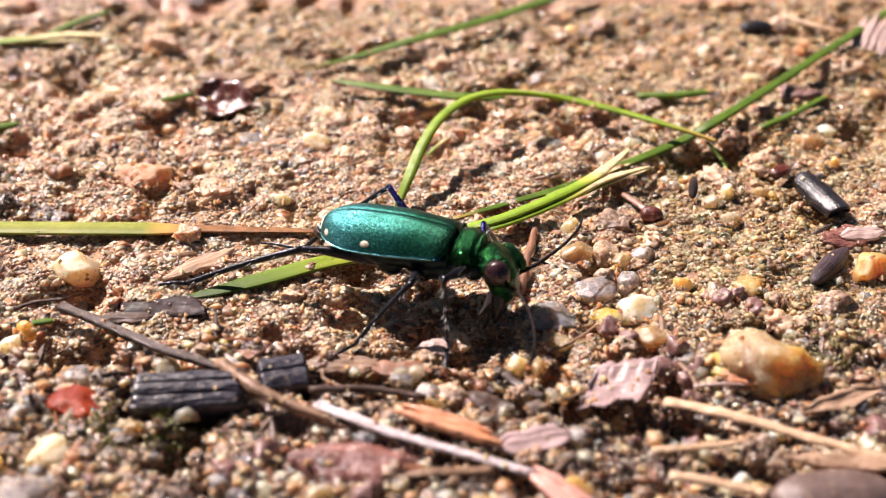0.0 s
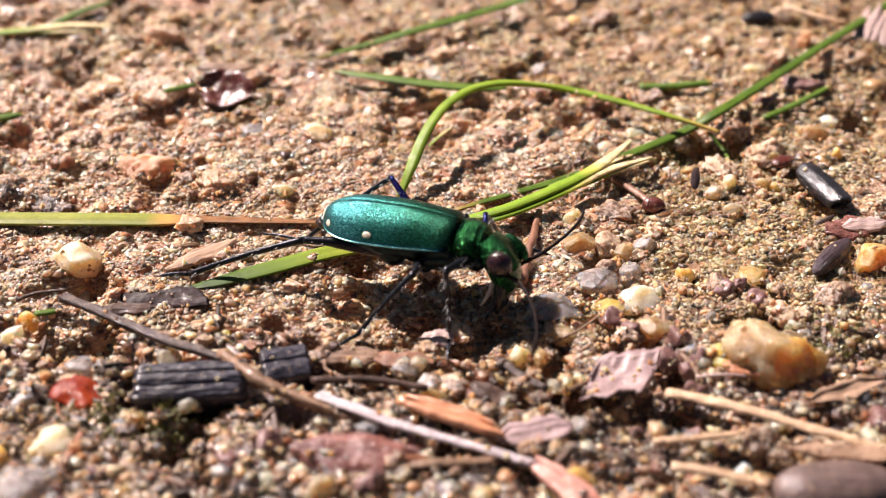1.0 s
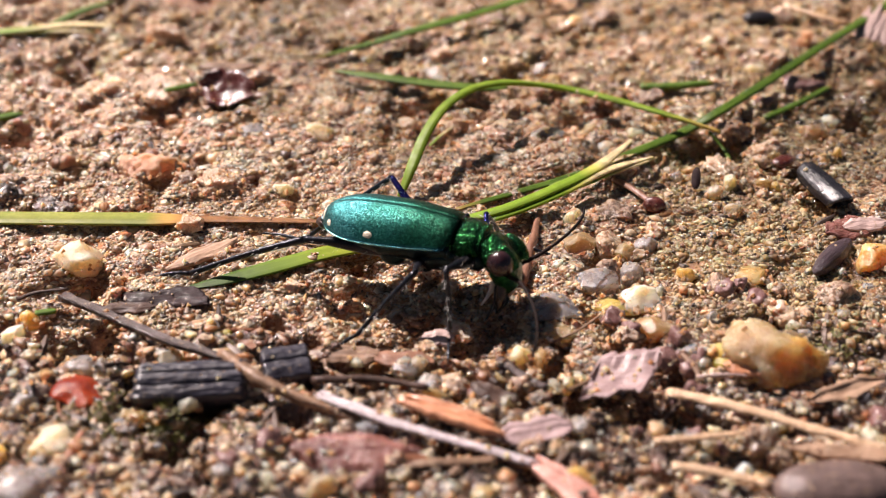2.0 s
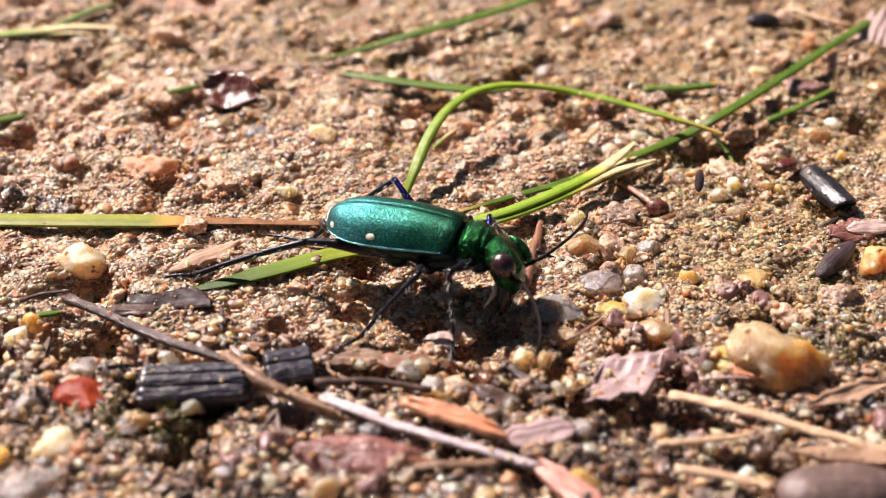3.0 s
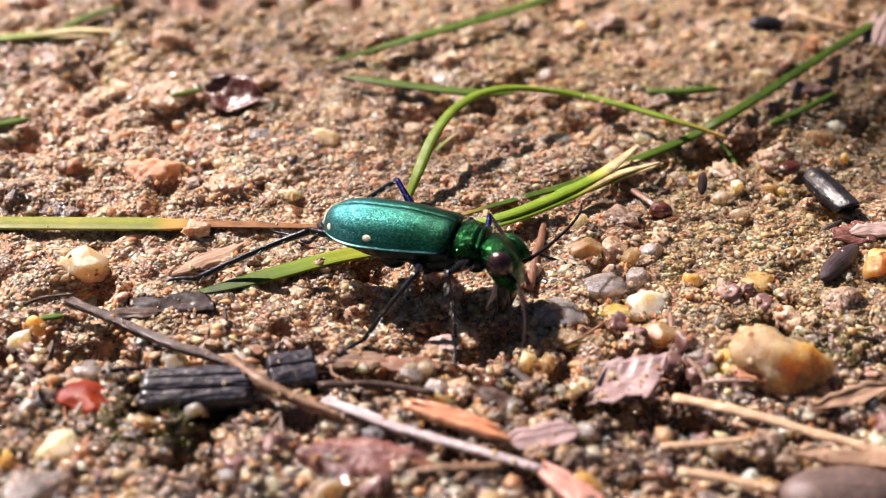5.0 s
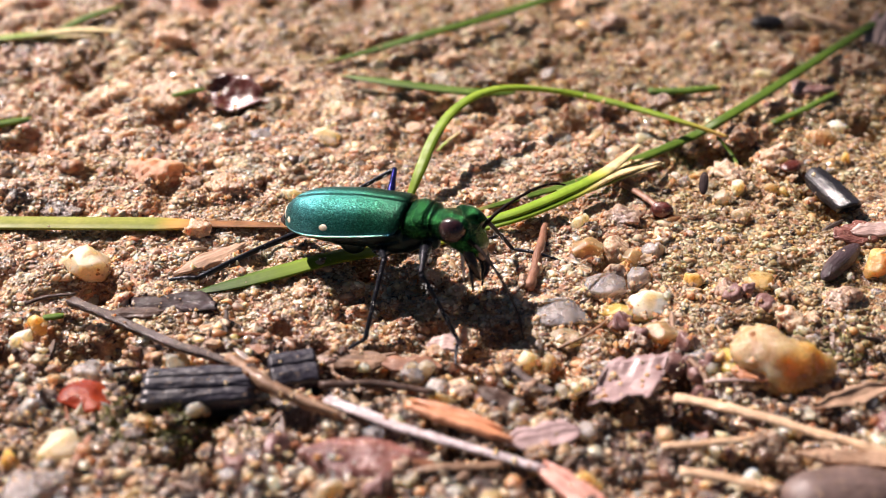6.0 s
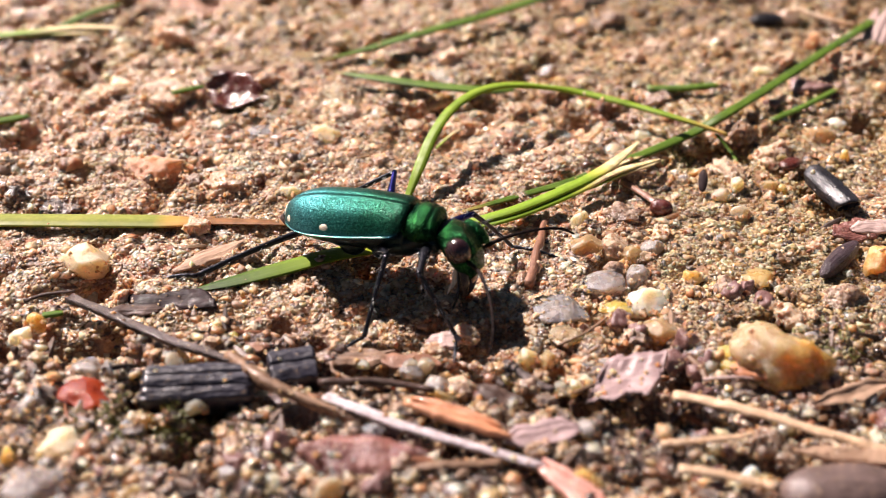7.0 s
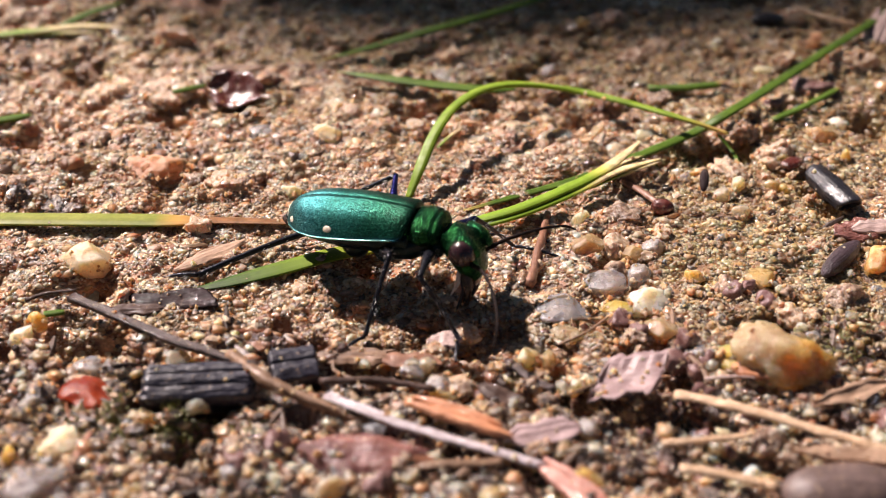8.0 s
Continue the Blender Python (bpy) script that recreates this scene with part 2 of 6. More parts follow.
def spline(points, steps):
    """Catmull-Rom through a few control points."""
    p = [Vector(q) for q in points]
    p = [2 * p[0] - p[1]] + p + [2 * p[-1] - p[-2]]
    res = []
    for i in range(1, len(p) - 2):
        for k in range(steps):
            t = k / steps
            a, b, c, d = p[i - 1], p[i], p[i + 1], p[i + 2]
            res.append(0.5 * ((2 * b) + (c - a) * t + (2 * a - 5 * b + 4 * c - d) * t * t + (3 * b - a - 3 * c + d) * t ** 3))
    res.append(p[-2])
    return res


def sweep(path, section, size):
    """Rings along a path; section(u) gives unit (side, up) points, size(u) the half width and half thickness."""
    rings, n = [], len(path)
    for i, q in enumerate(path):
        d = (path[min(i + 1, n - 1)] - path[max(i - 1, 0)]).normalized()
        side = d.cross(Vector((0, 0, 1)))
        side = side.normalized() if side.length > 1e-3 else Vector((0, 1, 0))
        upv = side.cross(d).normalized()
        u = i / (n - 1)
        w, h = size(u)
        rings.append([q + side * (a * w) + upv * (b * h) for a, b in section(u)])
    return rings


def circle_section(n, wobble=0.0, seed=0):
    rng = random.Random(seed)
    k = [1 + rng.uniform(-wobble, wobble) for _ in range(n)]
    pts = [(math.cos(2 * math.pi * i / n) * k[i], math.sin(2 * math.pi * i / n) * k[i]) for i in range(n)]
    return lambda u: pts


# ---- the ground's relief ----
TABLE = np.random.RandomState(7).rand(256, 256, 6)


def value_noise(x, y, size, layer):
    x, y = x / size + 37.3 * layer, y / size + 11.7 * layer
    i, j = np.floor(x).astype(int), np.floor(y).astype(int)
    fx, fy = x - i, y - j
    fx, fy = fx * fx * (3 - 2 * fx), fy * fy * (3 - 2 * fy)
    t = TABLE[:, :, layer % 6]
    a, b = t[i % 256, j % 256], t[(i + 1) % 256, j % 256]
    c, d = t[i % 256, (j + 1) % 256], t[(i + 1) % 256, (j + 1) % 256]
    return (a * (1 - fx) + b * fx) * (1 - fy) + (c * (1 - fx) + d * fx) * fy - 0.5


def pebbled(x, y, size, share, off):
    """Packed rounded grains of about that size: height and each grain's own random tone."""
    i, j = np.floor(x / size).astype(int), np.floor(y / size).astype(int)
    best, tone = np.zeros_like(x), np.full_like(x, 0.5)
    for di in (-1, 0, 1):
        for dj in (-1, 0, 1):
            t = TABLE[(i + di + off) % 256, (j + dj + 2 * off) % 256]
            cx, cy = (i + di + 0.15 + 0.7 * t[..., 0]) * size, (j + dj + 0.15 + 0.7 * t[..., 1]) * size
            r = size * (0.38 + 0.36 * t[..., 2])
            ang = t[..., 5] * 6.28
            ux, uy = (x - cx) * np.cos(ang) + (y - cy) * np.sin(ang), (y - cy) * np.cos(ang) - (x - cx) * np.sin(ang)
            q = (ux / r) ** 2 + (uy / (r * (0.65 + 0.3 * t[..., 4]))) ** 2
            h = np.where((q < 1) & (t[..., 3] < share), np.sqrt(np.clip(1 - q, 0, 1)) * r * (0.5 + 0.5 * t[..., 4]), 0)
            tone = np.where(h > best, (t[..., 3] / share * 7.31 + t[..., 2]) % 1.0, tone)
            best = np.maximum(best, h)
    return best, tone


SWELLS = [  # x, y, height, reach in x, reach in y
    (19.22, 15.06, 0.9, 2.4, 1.8),
    (29.54, 26.2, 1.0, 3.2, 2.2),
    (-25.9, 23.32, -1.3, 2.0, 1.4),
    (-23.04, 4.14, -0.9, 1.5, 1.0),
    (17.06, 11.16, -1.4, 1.6, 1.3),
    (1.09, -7.16, -0.35, 4.5, 2.2),
    (-19.71, 20.58, 0.5, 2.2, 1.6),
    (15.34, -8.68, 0.3, 4, 2.5),
    (-7.73, -15.93, -0.5, 3, 1.2),
    (10.92, -14.88, -1.0, 2.0, 1.2),
    (-0.11, -15.93, 0.35, 8, 2.2),
    (-13.53, 7.18, 0.35, 2.5, 2),
    (-4.32, 25.23, -1.1, 1.6, 1.2),
    (-19.59, -3.14, -1.2, 1.2, 0.9),
    (28.54, 15.88, -1.2, 1.6, 1.3),
    (9.48, 16.7, -1.0, 1.8, 1.1),
    (-4.2, -3.0, 0.35, 3.0, 1.6),
    (18.5, 11.2, -1.3, 1.6, 1.2),
    (28.7, 15.9, -1.5, 1.8, 1.6),
    (-26.5, 25.2, -1.2, 1.6, 1.2),
    (-18.7, 16.7, -1.2, 1.4, 1.0),
    (10.1, 16.7, -1.0, 1.6, 1.0),
    (-23.4, 4.8, -1.0, 1.8, 1.0),
    (12.3, -15.4, -1.2, 2.2, 0.9),
    (15.6, -18.6, -1.2, 2.5, 0.9),
    (9.2, -19.3, -1.0, 1.6, 0.9),
    (18.6, -16.2, -0.9, 1.8, 0.9),
]


# damp olive spots; towards the back they also carry shade in the colour
DAMP_SHADE = [  # x, y, reach
    (20.5, 32.4, 9),
    (27.6, 16.2, 6),
    (8.6, 32.4, 6),
    (17.6, 11.8, 3.5),
    (19.1, -8.8, 4),
    (-3.1, 11.5, 2.5),
    (1.5, 28.2, 4),
    (-8.2, 33.5, 6),
    (13.8, 27.2, 5),
    (26.6, 26.3, 6),
    (-13.0, 18.0, 3),
    (20.3, 18.8, 3),
    (16.9, 1.9, 3),
    (14.5, 5.8, 2.2),
    (24.3, 10.8, 4),
    (17.0, 13.1, 2.5),
    (20.5, 6.5, 3.5),
    (19.0, -2.3, 3.5),
    (13.5, -1.1, 2.5),
    (-2.0, 31.0, 6),
    (27.0, 33.0, 8),
    (-27.0, 33.0, 4),
    (18.0, 30.3, 6),
    (26.8, 21.5, 6),
    (19.9, 7.2, 4),
    (22.2, -2.3, 4),
    (16.9, -3.4, 3),
    (13.0, 24.3, 4),
    (-12.0, 37.0, 7),
    (10.0, 38.0, 9),
    (32.0, 24.0, 6),
    (4.0, 24.0, 3),
    (-20.0, 27.0, 4),
]


def swell(x, y):
    """The slow rise and fall of the ground, on which the things lie."""
    return sum(a * np.exp(-((x - bx) / rx) ** 2 - ((y - by) / ry) ** 2) for bx, by, a, rx, ry in SWELLS)


def humus_at(x, y):
    edge = -8.2 - 2.0 * np.exp(-((x - 3) / 6.0) ** 2) + 0.04 * x + 4.5 * value_noise(x, y, 5.0, 3) + 2.0 * value_noise(x, y, 1.5, 4)
    return np.clip((edge - y) / 2.2 + 0.5, 0, 1)


def damp_shade_at(x, y):
    """Damper, darker and mossier ground, with some shade and lens falloff put into its darkening."""
    k = 0
    for bx, by, r in DAMP_SHADE:
        k = k + np.exp(-((x - bx) ** 2 + (y - by) ** 2) / r ** 2)
    # far soil darkened: lens falloff put into the colour, besides its own darker tone
    far = 0.6 * np.clip((y - 13) / 20.0, 0, 1)
    return np.clip(far + k * 1.2 + 1.1 * value_noise(x, y, 3.0, 5) + 0.5 * value_noise(x, y, 0.9, 1), 0, 1)


def relief(x, y):
    near = np.clip(1.6 - np.hypot(x, y - 8) / 60.0, 0, 1)
    hum = humus_at(x, y)
    broad = value_noise(x, y, 4.6, 0) + 0.6 * value_noise(x, y, 2.1, 1) + 0.35 * value_noise(x, y, 1.0, 2)
    pits = np.clip(broad - 0.13, 0, 1) ** 0.9 * 2.6 * (1 + 1.0 * hum)
    crumb = 0.80 * value_noise(x, y, 1.5, 3) + 0.36 * value_noise(x, y, 0.7, 4) + 0.15 * value_noise(x, y, 0.33, 5)
    g1, t1 = pebbled(x, y, 0.52, 0.8, 0)
    g2, t2 = pebbled(x, y, 1.6, 0.20, 31)
    rough = 0.75 + 0.4 * np.clip(value_noise(x, y, 7.0, 2) + 0.5, 0, 1) + 0.9 * hum
    fine, coarse = g1 * 0.12, g2 * 0.35
    z = swell(x, y) + near * (rough * (0.7 * crumb - pits) + np.maximum(fine, coarse) + 0.02)
    own = np.where(coarse > fine, t2, t1)
    soft = np.clip(0.5 + 0.9 * value_noise(x, y, 1.9, 1) + 0.5 * value_noise(x, y, 0.5, 3), 0, 1)
    return z, 0.55 * own + 0.45 * soft, hum


def ground_z(x, y):
    return float(relief(np.array([float(x)]), np.array([float(y)]))[0][0])


def rest_z(x, y):
    return float(swell(np.array([float(x)]), np.array([float(y)]))[0])


def build_ground():
    far = [60.0 * 1.9 ** k for k in range(11)]
    core_x = np.arange(-37.0, 37.001, 0.15)
    core_y = np.concatenate([np.arange(-25.0, 14.0, 0.135), np.arange(14.0, 46.0, 0.18)])
    xs = np.concatenate([-np.array(far[::-1]), np.arange(-56, -37, 3.0), core_x, np.arange(40, 57, 3.0), far])
    ys = np.concatenate([-np.array(far[::-1]), np.arange(-54, -25, 4.0), core_y, np.arange(50, 58, 4.0), far])
    gx, gy = np.meshgrid(xs, ys)
    z, tone, hum = relief(gx, gy)
    nx, ny = len(xs), len(ys)
    verts = np.stack([gx, gy, z], -1).reshape(-1, 3) * MM
    a = (np.arange(ny - 1)[:, None] * nx + np.arange(nx - 1)[None]).ravel()
    quads = np.stack([a, a + 1, a + 1 + nx, a + nx], -1)
    me = bpy.data.meshes.new("ground")
    me.vertices.add(len(verts))
    me.vertices.foreach_set("co", verts.ravel())
    me.loops.add(quads.size)
    me.loops.foreach_set("vertex_index", quads.ravel())
    me.polygons.add(len(quads))
    me.polygons.foreach_set("loop_start", np.arange(len(quads)) * 4)
    me.polygons.foreach_set("loop_total", np.full(len(quads), 4))
    me.update(calc_edges=True)
    me.polygons.foreach_set("use_smooth", np.ones(len(quads), bool))
    me.materials.append(SOIL)
    for k, v in (("tone", tone), ("humus", hum), ("damp", damp_shade_at(gx, gy))):
        me.attributes.new(k, "FLOAT", "POINT").data.foreach_set("value", v.ravel().astype(np.float32))
    thing("ground", me, None, "moist sandy soil crusted with grains and dark litter", "ground", kind="structure")


build_ground()


def scatter_grains(name, count, small, large, seed, label, mat, dark=False, span=(-23.5, 38.0), corners=12, lift=0.15, skew=2.2):
    """Loose angular grains, as one mesh."""
    rng = np.random.RandomState(seed)
    phi = (1 + 5 ** 0.5) / 2
    ico = np.array([(-1, phi, 0), (1, phi, 0), (-1, -phi, 0), (1, -phi, 0), (0, -1, phi), (0, 1, phi), (0, -1, -phi), (0, 1, -phi), (phi, 0, -1), (phi, 0, 1), (-phi, 0, -1), (-phi, 0, 1)]) / 1.9
    tri = np.array([int(c, 16) for c in "0b5051017 07a 0ab 159 5b4 ba2 a76 718 394 342 326 368 389 495 24b 62a 867 981".replace(" ", "")]).reshape(-1, 3)
    if corners == 6:
        ico = np.array([(1, 0, 0), (-1, 0, 0), (0, 1, 0), (0, -1, 0), (0, 0, 1), (0, 0, -1)], float)
        tri = np.array([(0, 2, 4), (2, 1, 4), (1, 3, 4), (3, 0, 4), (2, 0, 5), (1, 2, 5), (3, 1, 5), (0, 3, 5)])
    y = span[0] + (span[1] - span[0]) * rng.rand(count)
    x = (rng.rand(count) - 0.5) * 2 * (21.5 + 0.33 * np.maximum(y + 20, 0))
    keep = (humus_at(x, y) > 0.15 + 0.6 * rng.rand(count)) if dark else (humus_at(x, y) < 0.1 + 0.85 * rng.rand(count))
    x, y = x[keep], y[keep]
    count = len(x)
    r = small * (large / small) ** (rng.rand(count) ** skew)
    z = relief(x, y)[0] + r * lift
    v = ico[None] * (0.5 + 0.8 * rng.rand(count, corners, 1)) * r[:, None, None] * (0.55 + 0.8 * rng.rand(count, 1, 3)) * np.array([1.0, 1.0, 0.55])
    ang = rng.rand(count) * 6.28
    c, s = np.cos(ang)[:, None], np.sin(ang)[:, None]
    v = np.stack([v[..., 0] * c - v[..., 1] * s + x[:, None], v[..., 0] * s + v[..., 1] * c + y[:, None], v[..., 2] + z[:, None]], -1).reshape(-1, 3) * MM
    f = (tri[None] + (np.arange(count) * corners)[:, None, None]).reshape(-1, 3)
    me = bpy.data.meshes.new(name)
    me.vertices.add(len(v))
    me.vertices.foreach_set("co", v.ravel())
    me.loops.add(f.size)
    me.loops.foreach_set("vertex_index", f.ravel())
    me.polygons.add(len(f))
    me.polygons.foreach_set("loop_start", np.arange(len(f)) * 3)
    me.polygons.foreach_set("loop_total", np.full(len(f), 3))
    me.update(calc_edges=True)
    me.materials.append(mat)
    me.attributes.new("damp", "FLOAT", "POINT").data.foreach_set("value", np.repeat(damp_shade_at(x, y), corners).astype(np.float32))
    thing(name, me, None, label, "sand", kind="stuff")


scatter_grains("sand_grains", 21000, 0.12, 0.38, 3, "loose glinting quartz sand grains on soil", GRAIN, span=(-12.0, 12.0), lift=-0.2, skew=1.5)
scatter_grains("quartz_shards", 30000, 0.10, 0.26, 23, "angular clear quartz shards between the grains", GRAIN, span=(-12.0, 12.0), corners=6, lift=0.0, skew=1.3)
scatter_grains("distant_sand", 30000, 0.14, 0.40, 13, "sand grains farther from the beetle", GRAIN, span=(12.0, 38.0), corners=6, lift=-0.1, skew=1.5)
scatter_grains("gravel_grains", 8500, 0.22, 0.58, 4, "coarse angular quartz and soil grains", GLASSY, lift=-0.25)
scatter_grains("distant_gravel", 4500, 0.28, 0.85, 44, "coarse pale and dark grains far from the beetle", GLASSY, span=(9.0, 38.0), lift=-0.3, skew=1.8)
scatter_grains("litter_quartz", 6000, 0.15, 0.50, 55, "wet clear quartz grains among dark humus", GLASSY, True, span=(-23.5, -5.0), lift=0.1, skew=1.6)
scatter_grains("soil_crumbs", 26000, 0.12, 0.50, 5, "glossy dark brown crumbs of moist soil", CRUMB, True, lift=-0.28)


# ---- pebbles and clods ----
def stone_mesh(name, w, d, h, mat, seed, cuts=5, lumpy=0.16):
    """A worn stone: a ball cut by a few planes, with a lumpy skin."""
    rng = random.Random(seed)
    bm = bmesh.new()
    bmesh.ops.create_icosphere(bm, subdivisions=4 if w > 1.9 else 3, radius=1.0)
    planes = []
    for _ in range(cuts + 3):
        n = Vector((rng.gauss(0, 1), rng.gauss(0, 1), rng.gauss(0.2, 0.8))).normalized()
        planes.append((n, rng.uniform(0.55, 0.85)))
    o = Vector((rng.uniform(0, 50), rng.uniform(0, 50), rng.uniform(0, 50)))
    for v in bm.verts:
        p = v.co.copy()
        for n, k in planes:
            over = p.dot(n) - k
            if over > 0:
                p -= n * over * 0.95
        p *= 1 + lumpy * noise.noise(p * 1.6 + o) + 0.45 * lumpy * noise.noise(p * 4.5 + o) + (0.15 if lumpy < 0.28 else 0.5) * lumpy * noise.noise(p * 9 + o) + (0 if lumpy < 0.28 else 0.3) * lumpy * noise.noise(p * 19 + o)
        v.co = p
    low = [min(v.co[k] for v in bm.verts) for k in range(3)]
    high = [max(v.co[k] for v in bm.verts) for k in range(3)]
    for v in bm.verts:
        v.co = Vector([((v.co[k] - low[k]) / (high[k] - low[k]) - 0.5) * e * MM for k, e in enumerate((w, d, h))])
    for f in bm.faces:
        f.smooth = True
    me = bpy.data.meshes.new(name)
    bm.to_mesh(me)
    bm.free()
    me.materials.append(mat)
    return me


SEED = [100]


def pebble(x, y, w, d, h, colour, label, turn=0.0, cuts=7, lumpy=0.15, sink=0.54, name="pebble", category="pebble"):
    SEED[0] += 1
    ob = thing(name, stone_mesh(name, w, d, h, STONE[colour], SEED[0], cuts, lumpy),
               at_mm(x, y, rest_z(x, y) + 0.1 + h * (0.5 - sink), 0, 0, turn), label, category, "pebbles on the soil" if name == "pebble" else "")
    return ob


pebble(-20.67, -1.39, 3.07, 2.61, 2.23, "cream", "rounded cream quartz pebble beside the dry grass blade", 12)
pebble(-21.86, -7.26, 1.13, 0.96, 1.23, "orange", "small orange quartz pebble touching a green stub", 0, 3, 0.08)
pebble(-22.40, -8.68, 1.32, 1.12, 1.23, "white", "pale quartz pebble in the soil", 30)
pebble(-11.17, -8.69, 0.87, 0.74, 0.87, "yellow", "tiny yellow quartz pebble on sand", 0, 2, 0.08)
pebble(4.17, -10.57, 1.41, 1.20, 1.41, "cream", "cream quartz pebble below the beetle's jaws", 40, 6)
pebble(11.03, -5.42, 2.49, 2.12, 1.56, "white", "cream white rounded quartz pebble", 10, 4)
pebble(11.27, -8.23, 2.35, 2.00, 1.53, "amber", "translucent amber quartz pebble", 20)
pebble(9.37, -5.92, 2.28, 1.29, 0.45, "yellow", "flat yellow quartz chip", 0, 7)
pebble(8.73, -3.88, 2.47, 2.10, 1.19, "grey", "angular smoky grey quartz pebble", 10, 9, 0.1)
pebble(11.93, -0.11, 1.52, 1.29, 1.42, "grey", "pale grey veined pebble", 0, 4)
pebble(10.70, -0.95, 1.44, 1.22, 1.15, "amber", "rounded honey coloured quartz pebble", 0, 3)
pebble(8.17, 0.07, 2.11, 1.80, 1.28, "amber", "amber brown pebble among others", 15)
pebble(9.82, 0.02, 1.85, 1.57, 1.40, "tan", "tan soil clod beside pebbles", 50, name="clod", category="clod")
pebble(10.80, -3.02, 1.53, 1.30, 1.26, "grey", "grey quartz pebble on moist soil", 70)
pebble(9.52, -2.32, 1.29, 1.09, 1.09, "brown", "small brown clod on moist soil", 0, name="clod", category="clod")
pebble(14.90, -10.83, 2.79, 2.16, 0.76, "yellow", "yellow quartz chip leaning on a larger stone", 160, 8)
pebble(17.45, -3.07, 2.29, 1.95, 0.69, "orange", "orange flat quartz chip", 0, 7)
pebble(13.82, -3.18, 1.08, 0.92, 0.97, "orange", "small tan orange pebble", 0)
pebble(18.09, 6.80, 0.99, 0.84, 1.60, "cream", "oval cream pebble beside a pinkish one", 80, 2, 0.07)
pebble(16.91, 5.77, 1.19, 1.01, 1.16, "pink", "round pinkish white pebble", 0, 2, 0.08)
pebble(21.53, 10.04, 1.17, 0.99, 1.43, "amber", "amber oval pebble near the grass", 60, 3)
pebble(25.63, 10.45, 0.88, 0.75, 1.50, "orange", "orange brown oval pebble", 85, 2, 0.08)
pebble(26.40, 15.74, 1.70, 1.44, 1.36, "white", "milky quartz pebble under the grass stub", 30, 4)
pebble(24.86, 13.54, 1.89, 1.61, 1.47, "amber", "brownish quartz pebble on moist soil", 30, 4)
pebble(17.39, -5.51, 1.49, 1.27, 1.14, "purple", "purplish red stone in the sand", 0, 6)
pebble(17.71, 3.66, 1.23, 1.05, 1.11, "pink", "small pinkish chip on moist soil", 0, 7)
pebble(20.85, 6.48, 0.77, 0.66, 0.82, "orange", "tiny orange grain on moist soil", 0)
pebble(22.49, 18.03, 1.41, 1.20, 1.05, "purple", "dark reddish pebble on moist soil", 0)
pebble(22.87, 23.31, 1.56, 1.33, 0.94, "cream", "pale yellow pebble on moist soil", 0)
pebble(20.24, 27.94, 1.20, 1.02, 1.38, "white", "bright white quartz pebble", 0)
pebble(27.35, 27.38, 1.12, 0.95, 1.74, "red", "small orange red stone", 0)
pebble(-18.42, -17.26, 2.37, 2.02, 1.58, "cream", "white cream quartz pebble at the edge of the litter", 20, 9)
pebble(-18.47, -20.16, 3.90, 3.31, 2.05, "grey", "large smoky translucent quartz pebble", 0, 7)
pebble(-20.24, -14.54, 1.51, 1.28, 1.44, "grey", "grey quartz pebble with a dark rim", 40)
pebble(-20.38, -18.25, 0.91, 0.77, 1.84, "orange", "orange pebble in dark soil", 40)
pebble(-0.25, -13.88, 1.57, 1.34, 1.02, "amber", "amber pebble in the litter", 0, 4)
pebble(0.79, -12.76, 1.42, 1.21, 0.84, "tan", "tan clod covered with sand", 0, name="clod", category="clod")
pebble(6.38, -8.33, 1.98, 1.68, 0.68, "amber", "amber pebble in the shade of the beetle", 0, 4)
pebble(6.14, -6.09, 3.20, 2.58, 0.91, "grey", "sparkling flat grey stone", 10, 8, 0.2)
pebble(7.99, 2.76, 1.29, 1.10, 1.54, "cream", "angular cream quartz chip", 60, 8)
pebble(24.61, -1.93, 2.41, 2.05, 2.63, "orange", "orange quartz pebble on moist soil", 30)
pebble(21.72, -5.20, 3.01, 2.56, 2.39, "brown", "lumpy brown soil clod", 30, 4, 0.35, name="clod", category="clod")
pebble(15.61, -4.22, 1.89, 1.61, 1.56, "brown", "dark crumbly soil clod", 30, 4, 0.4, name="clod", category="clod")
pebble(9.92, -8.88, 2.09, 1.78, 1.35, "brown", "dark crumbly soil clod", 10, 4, 0.4, name="clod", category="clod")
pebble(12.10, -15.23, 1.56, 1.32, 2.01, "grey", "smoky quartz pebble beneath the straw", 0)
pebble(12.98, -10.45, 1.64, 1.39, 1.32, "grey", "clear angular quartz grain", 0, 8)
pebble(14.24, -18.56, 1.38, 1.17, 1.31, "white", "whitish quartz pebble in dark soil", 20)
pebble(14.88, -17.10, 2.16, 1.84, 1.68, "brown", "brown soil clod under the straw", 0, 4, 0.3, name="clod", category="clod")
pebble(-5.41, -20.36, 1.71, 1.45, 1.73, "pink", "tan pink pebble in the litter", 20)
pebble(6.04, -20.14, 2.34, 1.99, 1.74, "orange", "orange brown stone in the litter", 20)
pebble(-7.94, 13.91, 2.12, 1.80, 1.37, "cream", "pale tan pebble on moist soil", 0)
pebble(7.14, 13.52, 2.63, 1.70, 0.60, "pink", "pale pinkish flat chip on a clod", 5, 8)
pebble(7.09, 11.15, 1.99, 1.69, 1.01, "tan", "small tan clod on moist soil", 0, name="clod", category="clod")
pebble(-4.98, 26.00, 1.68, 1.43, 1.05, "white", "white quartz grain in a dark hollow", 0)
pebble(-0.16, 22.68, 2.70, 2.11, 0.74, "pink", "pale flat stone on moist soil", 0)
pebble(-18.57, 9.79, 4.24, 3.61, 2.22, "red", "reddish brown sandy stone", 10, 6, 0.34, 0.6)
